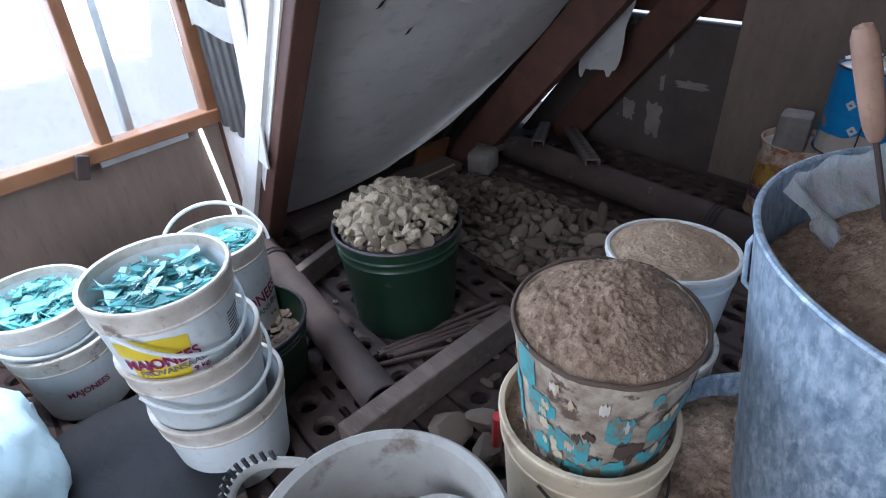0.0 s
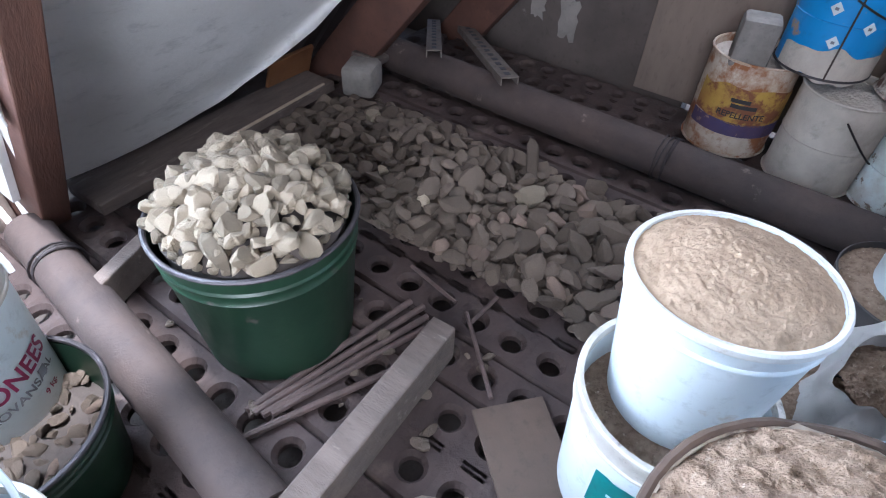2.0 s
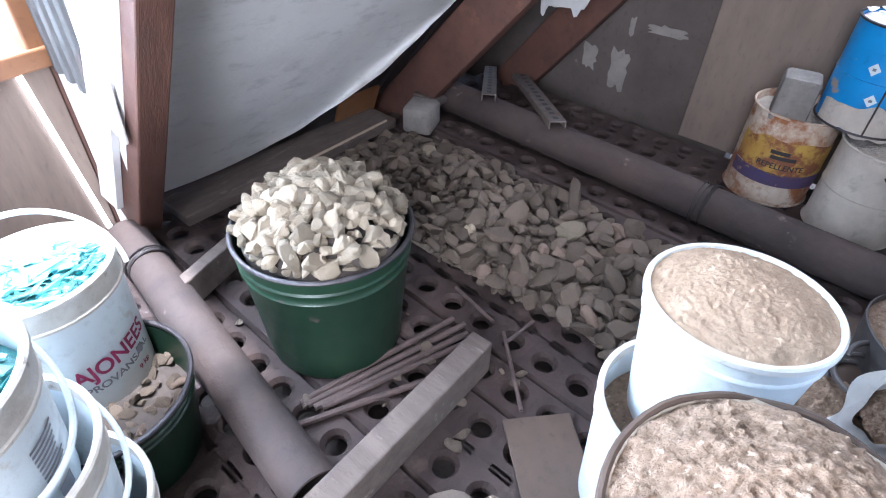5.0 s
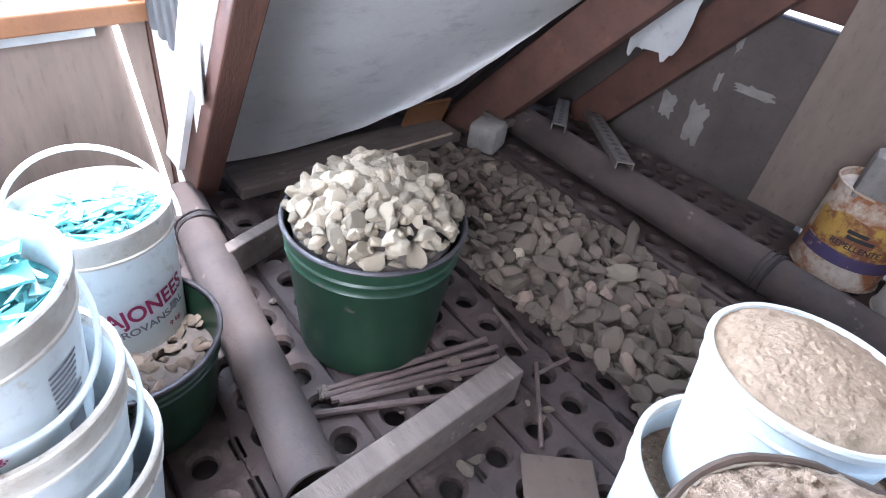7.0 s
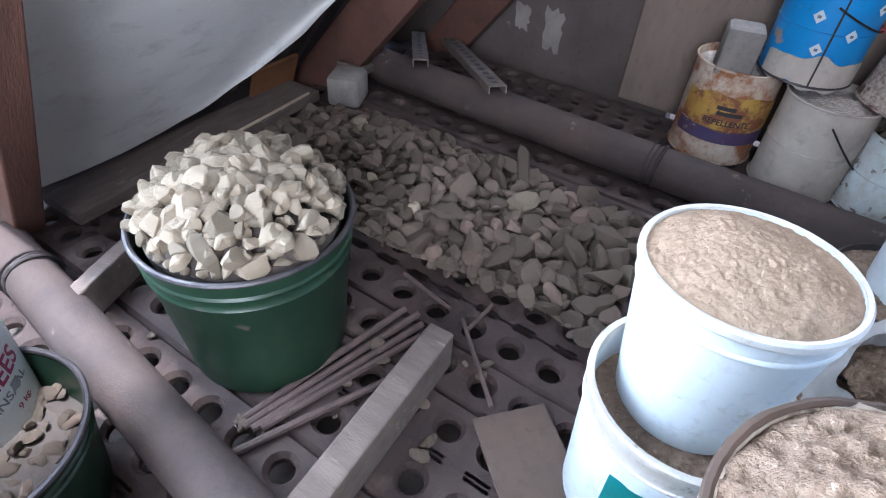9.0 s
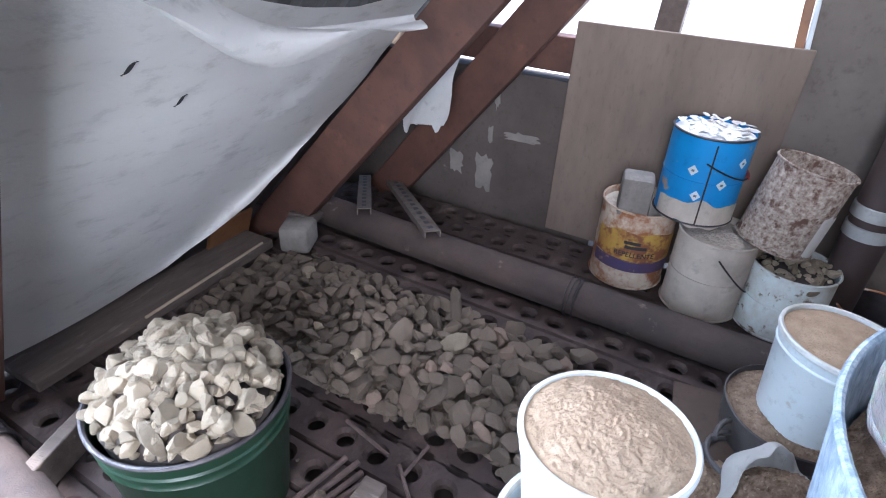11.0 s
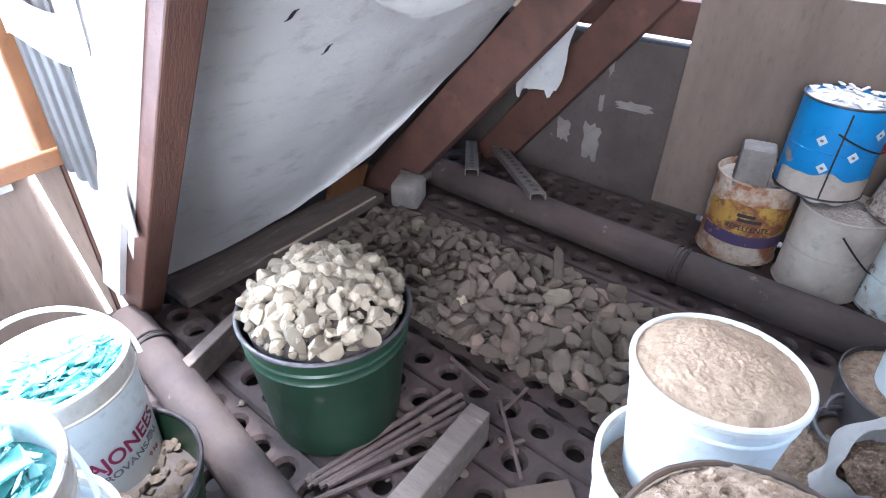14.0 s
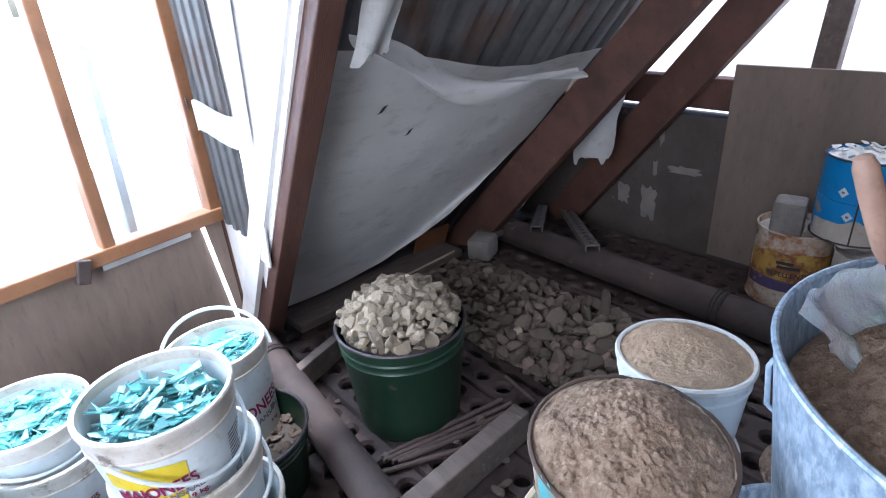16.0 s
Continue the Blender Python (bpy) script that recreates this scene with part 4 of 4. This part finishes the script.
cl = can("pale blue spattered paint can holding stones", pose(1.672, -0.068, 0.003), 0.102, 0.19, M_LBLUE, M_LBLUE)
stone_heap("rubble_fill", "grey rubble in the pale blue can", pose(1.672, -0.068, 0.003), 0.097, 0.175, 0.014, 48, 31, 0.014, ROCKS)
cb = can("blue paint can with white diamond signs full of debris", pose(1.706, 0.212, 0.250, 0, 0, 0), 0.101, 0.238, M_BLUE, M_GRIM)
RB = lambda z: 0.101
part("seam", block(0.003, 0.004, 0.22, 0.001, m=pose(-0.101, -0.022, 0.003)), M_PIPE, cb)
wrapped_patch(RB, 125, 262, 0.006, 0.055, cb, M_CEMC, "dried_cement", off=0.0018, edge=0.02, n=24)
for a, z in ((182, 0.085), (212, 0.122), (170, 0.15), (236, 0.178)):
    wrapped_patch(RB, a - 2, a + 2, z - 0.003, z + 0.003, cb, M_GREY, "print", off=0.0032, n=3)
    dm = sheet(lambda u, v: ((0.1035) * math.cos(radians(a) + (u - v) * 0.13), 0.1035 * math.sin(radians(a) + (u - v) * 0.13), z + (u + v - 1) * 0.0145), 4, 4)
    part("diamond_sign", dm, M_WHITE, cb, "white diamond warning sign")
can_wire(0.101, 0.175, 0.05, cb, 185)
rnd = random.Random(77)
scraps = thing("paper_scraps", "crumpled pale scraps filling the blue can", "scraps", pose(1.706, 0.212, 0.243))
part("fill", lathe([(0.09, 0.2), (0.095, 0.235), (0.05, 0.245), (0, 0.248)], 24, 0.08, 4), M_CLOTH, scraps)
for i in range(60):
    a, d = rnd.uniform(0, 6.28), 0.09 * math.sqrt(rnd.random())
    piece("scrap", SCRAPS[i % 5], scraps, Matrix.Translation((d * math.cos(a), d * math.sin(a), 0.242 + rnd.uniform(0, 0.010))) @ rand_turn(rnd, 28) @ Matrix.Diagonal((0.012, 0.010, 0.008, 1)))
cr = can("flaking brown can tilted on top of two others", pose(1.692, 0.002, 0.226, 0, 0, 0) @ pose(0, 0, 0, 9, 4, 0), 0.091, 0.22, M_FLAKE, M_FLAKE)
wrapped_patch(lambda z: 0.091, 222, 262, 0.02, 0.12, cr, M_CLOTH, "label", off=0.003, edge=0.02)
bk = part("grey_block", block(0.085, 0.085, 0.115, 0.012, m=pose(0, 0, 0, 0, 0, 8)), M_BLOCK, m=pose(1.645, 0.358, 0.226, 0, 0, 5), smooth=True)
tagged(bk, "rough grey stone block standing on a rusty can", "block")
sc = can("shallow dark tin lying by the downpipe", pose(1.72, -0.29, 0.003), 0.10, 0.10, M_GRIM)
duct = thing("downpipe", "dark brown drain pipe with two silver clamps", "pipe", pose(1.745, -0.19, 0, 0, 0, 0))
part("pipe", lathe([(0.05, 0), (0.05, 1.75), (0.046, 1.75), (0.046, 0.02), (0, 0.02)], 32), M_DUCT, duct, smooth=True)
for z in (0.28, 0.333):
    part("clamp", lathe([(0.0505, z), (0.054, z + 0.002), (0.054, z + 0.032), (0.0505, z + 0.034)], 32, cap=False), M_TAPE, duct, smooth=True)

# -- pipes on the floor --
def floor_pipe(label, x, y0, y1, r, z, drift=0.0):
    b = thing("iron_pipe", label, "pipe", None, "iron pipes")
    bm = lathe([(r - 0.005, 0.0), (r, 0.0), (r, abs(y1 - y0)), (r - 0.005, abs(y1 - y0)), (r - 0.006, 0.004), (r - 0.005, 0.0)], 32, 0.01, int(x * 10), cap=False)
    part("pipe", bm, M_PIPE, b, m=Matrix.Translation((x, y0, z)) @ pose(0, 0, 0, 0, 0, -math.degrees(math.atan2(drift, y1 - y0))) @ pose(0, 0, 0, -90, 0, 0), smooth=True)
    return b


pa = floor_pipe("dusty iron pipe lying on the steel planks", 0.272, 0.525, 1.31, 0.043, 0.046, 0.080)
pb = floor_pipe("long dusty iron pipe along the cans", 1.392, -0.55, 1.37, 0.050, 0.053, 0.03)


def tie_wire(pipe, x, y, z, r, turns, seed, label):
    rnd2 = random.Random(seed)
    pts = []
    for i in range(turns * 18 + 1):
        a = 2 * math.pi * i / 18
        pts.append((x + (r + 0.004) * math.cos(a), y + 0.008 * math.sin(a * 0.31) + (i / 18 - turns / 2) * 0.007 + rnd2.uniform(-0.001, 0.001), z + (r + 0.004) * math.sin(a)))
    part("tie_wire", tube(pts, 0.0022, 5), M_WIRE, pipe, label)


tie_wire(pa, 0.340, 1.17, 0.046, 0.043, 4, 1, "dark binding wire")
tie_wire(pb, 1.408, 0.41, 0.053, 0.05, 5, 2, "dark binding wire")

# -- loose timber, rods and angle irons --
plank = part("plank", block(0.045, 0.49, 0.08, 0.004), M_PLANK, m=pose(0.402, 0.500, 0.010, 0, 0, -86))
tagged(plank, "weathered grey plank on edge across the planks", "plank")
plank2 = part("plank", block(0.03, 0.26, 0.07, 0.004), M_PLANK, m=pose(0.425, 1.075, 0.008, 0, 0, -70))
tagged(plank2, "short weathered board on edge behind the bucket", "plank")
sill_b = part("low_eaves_board", block(0.72, 0.13, 0.03, 0.004), M_PLANK, m=pose(0.84, 1.375, 0.004, 0, 0, 2))
tagged(sill_b, "dusty eaves board along the foot of the roof", "board")
strip = part("wooden_strip", block(0.42, 0.006, 0.006, 0.001), M_WOODPALE, m=pose(0.955, 1.312, 0.035, 0, 0, 4))
tagged(strip, "thin pale wooden strip on the eaves board", "strip")
rb_ = part("red_brown_board", block(0.16, 0.012, 0.12, 0.003), M_WOODOR, m=pose(1.13, 1.45, 0.004, 22, 0, 0))
tagged(rb_, "reddish offcut board leaning under the roof", "board")
for i, (p, q) in enumerate((((0.365, 0.69), (0.70, 0.632)), ((0.37, 0.678), (0.705, 0.605)), ((0.375, 0.665), (0.69, 0.585)), ((0.385, 0.655), (0.665, 0.572)), ((0.315, 0.665), (0.56, 0.56)))):
    rod = part("steel_rod", tube([(p[0], p[1], 0.010), ((p[0] + q[0]) / 2, (p[1] + q[1]) / 2, 0.012), (q[0], q[1], 0.010)], 0.0062, 8), M_ROD, smooth=True)
    tagged(rod, "rusty reinforcing rod on the floor", "rod", "bundle of steel rods")
for p, q in (((0.742, 0.560), (0.775, 0.69)), ((0.735, 0.53), (0.62, 0.40)), ((0.72, 0.51), (0.81, 0.51))):
    rod = part("steel_rod", tube([(*p, 0.02), (*q, 0.008)], 0.004, 7), M_ROD, smooth=True)
    tagged(rod, "thin rusty rod stub", "rod", "bundle of steel rods")


def angle_iron(label, p, q, w):
    d = Vector(q) - Vector(p)
    b = thing("perforated_channel", label, "channel", None, "perforated channels")
    ax = d.normalized()
    sd = ax.cross(Vector((0, 0, 1))).normalized()
    up = sd.cross(ax)
    m = Matrix.Translation(p) @ Matrix((sd, ax, up)).transposed().to_4x4()
    bm = bmesh.new()
    block(w, d.length, 0.004, 0.001, bm, pose(0, d.length / 2, 0.018))
    block(0.004, d.length, 0.02, 0.001, bm, pose(-w / 2 + 0.002, d.length / 2, 0))
    block(0.004, d.length, 0.02, 0.001, bm, pose(w / 2 - 0.002, d.length / 2, 0))
    part("channel", bm, M_CHAN, b, m=m)
    n = int(d.length / 0.045)
    for i in range(n):
        part("slot", block(w * 0.3, 0.02, 0.002, 0, m=pose(0, 0.03 + i * 0.045, 0.0212)), M_BLACK, b, m=m)
    return b


angle_iron("grey slotted steel channel lying over the pipe", (1.375, 0.845, 0.112), (1.78, 1.27, 0.02), 0.05)
angle_iron("short grey slotted channel beside it", (1.375, 1.095, 0.112), (1.74, 1.37, 0.02), 0.045)
cube = part("stone_cube", block(0.105, 0.095, 0.085, 0.014), M_BLOCK, m=pose(1.255, 1.262, 0.004, 0, 0, 24), smooth=True)
tagged(cube, "rough grey cube of concrete on the floor", "block")
off = part("wood_offcut", block(0.13, 0.09, 0.02, 0.004), M_PLANK, m=pose(1.345, 1.30, 0.06, 8, 12, 20))
tagged(off, "grey board scrap behind the concrete cube", "board")
for x, y, s, k in ((0.335, 0.395, 0.048, 0), (0.405, 0.365, 0.046, 3), (0.36, 0.315, 0.034, 5), (0.435, 0.315, 0.034, 6), (0.27, 0.40, 0.040, 9)):
    st = new("broken_stone", (ROCKS_F + ROCKS_B)[k])
    st.matrix_basis = Matrix.Translation((x, y, s * 0.45)) @ pose(0, 0, 0, 12, 8, k * 40) @ Matrix.Diagonal((s, s, s, 1))
    tagged(st, "fist-sized angular grey building stone", "stone", "loose building stones")
hb = part("hardboard_offcut", block(0.26, 0.12, 0.006, 0.001), M_HARD, m=pose(0.545, 0.275, 0.004, 0, 0, 50))
tagged(hb, "brown hardboard offcut on the steel planks", "board")
hb2 = part("hardboard_offcut", block(0.26, 0.16, 0.006, 0.001), M_HARD, m=pose(1.16, 0.02, 0.004, 0, 0, 8))
tagged(hb2, "brown board beside the sand buckets", "board")
flt = part("black_sheet", sheet(lambda u, v: (-0.27 + 0.24 * u, 0.50 + 0.36 * v, 0.075 + 0.012 * math.sin(u * 4) * v), 10, 10, 0.004), M_BLACK)
tagged(flt, "black bitumen sheet lying between the buckets", "sheet")
bx = part("low_box", block(0.24, 0.32, 0.07, 0.004), M_PLANK, m=pose(-0.15, 0.67, 0.0))
tagged(bx, "low dark box under the bitumen sheet", "box")


def sack(cx, cy, rx, ry, h, seed):
    bm = bmesh.new()
    bmesh.ops.create_icosphere(bm, subdivisions=4, radius=1)
    for v in bm.verts:
        n = noise.fractal(v.co * 1.8 + Vector((seed, 0, 0)), 1.0, 2.0, 4)
        crease = 0.10 * abs(noise.noise(v.co * 3.2 + Vector((0, seed, 0))))
        k = 1 + 0.14 * n - 1.3 * crease
        v.co = Vector((cx + v.co.x * rx * k, cy + v.co.y * ry * k, max(0.003, h * 0.5 + v.co.z * h * 0.5 * k)))
    return bm


sk = part("plastic_sack", sack(-0.355, 0.78, 0.10, 0.22, 0.26, 2.0), M_BAG, smooth=True)
tagged(sk, "creased pale blue plastic sack on the floor", "sack")
bag_sand = sand_fill(pose(0.955, -0.105, 0.0), 0.085, 0.10, 0.035, 29, M_SANDD, "brown sand spilling from the white plastic bag", 0.007)
sk2 = part("dark_film", sack(1.10, -0.15, 0.07, 0.06, 0.05, 6.0), M_RAG, smooth=True)
tagged(sk2, "crumpled dark plastic film between the buckets", "plastic film")
def bag_wall(u, v):
    a = 2 * math.pi * u
    r = 0.088 + 0.035 * v + 0.009 * math.sin(a * 7 + v * 3) * (0.4 + v) + 0.034 * noise.noise((math.cos(a) * 2, math.sin(a) * 2, v * 2))
    return (0.945 + r * math.cos(a), -0.095 + r * 0.85 * math.sin(a), 0.003 + (0.125 + 0.035 * math.sin(a * 2 + 0.6) + 0.02 * noise.noise((a * 2, 0, 1))) * (1 - v ** 1.4))


sk3 = part("white_plastic_bag", sheet(bag_wall, 90, 18, 0.0012), M_CLOTH, smooth=True)
tagged(sk3, "crumpled whitish plastic bag beside the zinc tub", "plastic bag")

# -- stones spread over the steel planks --
rnd = random.Random(11)
pile = thing("stone_pile", "spread of dusty grey stones on the steel planks", "stones", None)
bed = part("stone_bed", sheet(lambda u, v: (0.84 + 0.36 * u + 0.02 * math.sin(v * 9), 0.34 + 0.92 * v, 0.005 + 0.026 * math.sin(u * math.pi) * math.sin(v * math.pi) + 0.006 * noise.noise((u * 12, v * 25, 1))), 24, 50), M_STONEF, pile, "dusty gravelly bed between the stones", smooth=True)
bed["kind"] = "stuff"
placed = []
tries = 0
while len(placed) < 297 and tries < 9000:
    tries += 1
    u, v = rnd.random(), rnd.random()
    x = 0.845 + 0.36 * u + rnd.gauss(0, 0.012)
    y = 0.32 + 0.95 * v
    edge = 0.5 - abs(u - 0.5)
    big = y < 0.75
    s = rnd.uniform(0.019, 0.040) if big else rnd.uniform(0.016, 0.029)
    if v > 0.85 and edge < 0.15:
        continue
    if any((x - a) ** 2 + (y - b) ** 2 < (0.58 * (s + c)) ** 2 for a, b, c in placed):
        continue
    placed.append((x, y, s))
    z = 0.012 + 0.040 * math.sin(u * math.pi) * math.sin(v * math.pi) + s * 0.5
    rocks = ROCKS_B if (big and rnd.random() < 0.10) else (ROCKS if rnd.random() < 0.015 else ROCKS_F)
    piece("stone", rocks[rnd.randrange(len(rocks))], pile, Matrix.Translation((x, y, z)) @ rand_turn(rnd, 40) @ Matrix.Diagonal((s, s, s, 1)))
piece("stone", ROCKS_F[2], pile, Matrix.Translation((1.165, 0.645, 0.075)) @ pose(0, 0, 0, 0, -22, 35) @ Matrix.Diagonal((0.062, 0.024, 0.03, 1)))
vs, fs = [], []
for i in range(900):
    u, v = rnd.random(), rnd.random()
    s = rnd.uniform(0.008, 0.017)
    rock = ROCKS_F[i % len(ROCKS_F)]
    mm = Matrix.Translation((0.83 + 0.39 * u + rnd.gauss(0, 0.012), 0.32 + 0.96 * v, 0.006 + 0.036 * math.sin(u * math.pi) * math.sin(v * math.pi) + s * 0.4)) @ rand_turn(rnd, 40) @ Matrix.Diagonal((s, s, s, 1))
    base = len(vs)
    vs.extend((mm @ q.co)[:] for q in rock.vertices)
    fs.extend([base + k for k in f.vertices] for f in rock.polygons)
me_ = bpy.data.meshes.new("gravel")
me_.from_pydata(vs, [], fs)
me_.materials.append(M_STONEF)
gravel = piece("gravel", me_, pile, Matrix.Identity(4))
gravel["kind"] = "stuff"
chips = thing("stone_chips", "small stone chips scattered by the green bucket", "stones", None)
for i in range(46):
    x, y = rnd.uniform(0.37, 0.74), rnd.uniform(0.44, 0.98)
    if (x - 0.517) ** 2 + (y - 0.787) ** 2 < 0.135 ** 2:
        continue
    s = rnd.choice((0.005, 0.007, 0.010, 0.016))
    piece("stone_chip", ROCKS_F[i % 14], chips, Matrix.Translation((x, y, 0.004 + s * 0.4)) @ rand_turn(rnd, 30) @ Matrix.Diagonal((s, s, s, 1)))

# ---- perforated steel planks ----
PITCH, ROW = 0.0785, 0.095


def plank_mesh(n, rows=3):
    """A pierced plank: rows of flanged holes, pressed grooves between them and slots down both edges. Corner at the origin, +y along."""
    bm = bmesh.new()
    K = 16
    hw, hh = 0.041, PITCH / 2

    def quad(x0, x1, y0, y1, z=0.0, z1=None):
        z1 = z if z1 is None else z1
        bm.faces.new([bm.verts.new(c) for c in ((x0, y0, z), (x1, y0, z1), (x1, y1, z1), (x0, y1, z))])

    for r in range(rows):
        cx = 0.05 + r * ROW
        for i in range(n):
            cy_ = (i + 0.5) * PITCH
            rings = []
            for k in range(3):
                ring = []
                for j in range(K):
                    a = 2 * math.pi * (j + 0.5) / K
                    c, s = math.cos(a), math.sin(a)
                    if k == 0:
                        q = min(hw / abs(c), hh / abs(s))
                        p = (cx + q * c, cy_ + q * s, 0)
                    elif k == 1:
                        p = (cx + 0.0265 * c, cy_ + 0.0265 * s, 0.0015)
                    else:
                        p = (cx + 0.0195 * c, cy_ + 0.0195 * s, -0.008)
                    ring.append(bm.verts.new(p))
                rings.append(ring)
            ring = [bm.verts.new((v.co.x, v.co.y, -0.02)) for v in rings[2]]
            rings.append(ring)
            for A, B in zip(rings, rings[1:]):
                for j in range(K):
                    k2 = (j + 1) % K
                    bm.faces.new((A[j], A[k2], B[k2], B[j]))
            for j in (1, 5, 9, 13):                     # the cell's corners
                a, b = rings[0][j], rings[0][j + 1]
                if abs(a.co.x - b.co.x) > 1e-5 and abs(a.co.y - b.co.y) > 1e-5:
                    sx = cx + math.copysign(hw, a.co.x - cx)
                    sy = cy_ + math.copysign(hh, a.co.y - cy_)
                    bm.faces.new((a, bm.verts.new((sx, sy, 0)), b))
    L_ = n * PITCH
    for r in range(rows - 1):                           # pressed grooves
        x0 = 0.05 + r * ROW + hw
        x1 = 0.05 + (r + 1) * ROW - hw
        xm = (x0 + x1) / 2
        quad(x0, xm, 0, L_, 0, -0.012)
        quad(xm, x1, 0, L_, -0.012, 0)
    for x0, x1 in ((0.001, 0.009), (rows * ROW - 0.004, rows * ROW + 0.004)):   # slotted edges
        xa, xb = x0 + 0.001, x1 - 0.001
        quad(x0 - 0.001, xa, 0, L_)
        quad(xb, x1, 0, L_)
        for i in range(n):
            y0 = i * PITCH
            quad(xa, xb, y0, y0 + 0.018)
            quad(xa, xb, y0 + 0.060, y0 + PITCH)
    quad(0.009 - 0.0, 0.009 + 0.0005, 0, L_)
    bmesh.ops.recalc_face_normals(bm, faces=bm.faces[:])
    for f_ in bm.faces:
        if f_.normal.z < 0:
            f_.normal_flip()
    me = bpy.data.meshes.new("steel_plank")
    bm.to_mesh(me)
    bm.free()
    me.materials.append(M_PLATE)
    return me


PLANK = plank_mesh(25)
for i, x in enumerate((-0.655, -0.365, -0.075, 0.215, 0.505, 0.795, 1.10, 1.395, 1.69)):
    if x > 1.6:
        me_ = plank_mesh(25, 1)
    else:
        me_ = PLANK
    ob = piece("steel_plank", me_, floor, pose(x, -0.548 + (0.0 if i % 2 else 0.002), 0.001 * (i % 2), 0, 0.3 * (-1) ** i, 0))
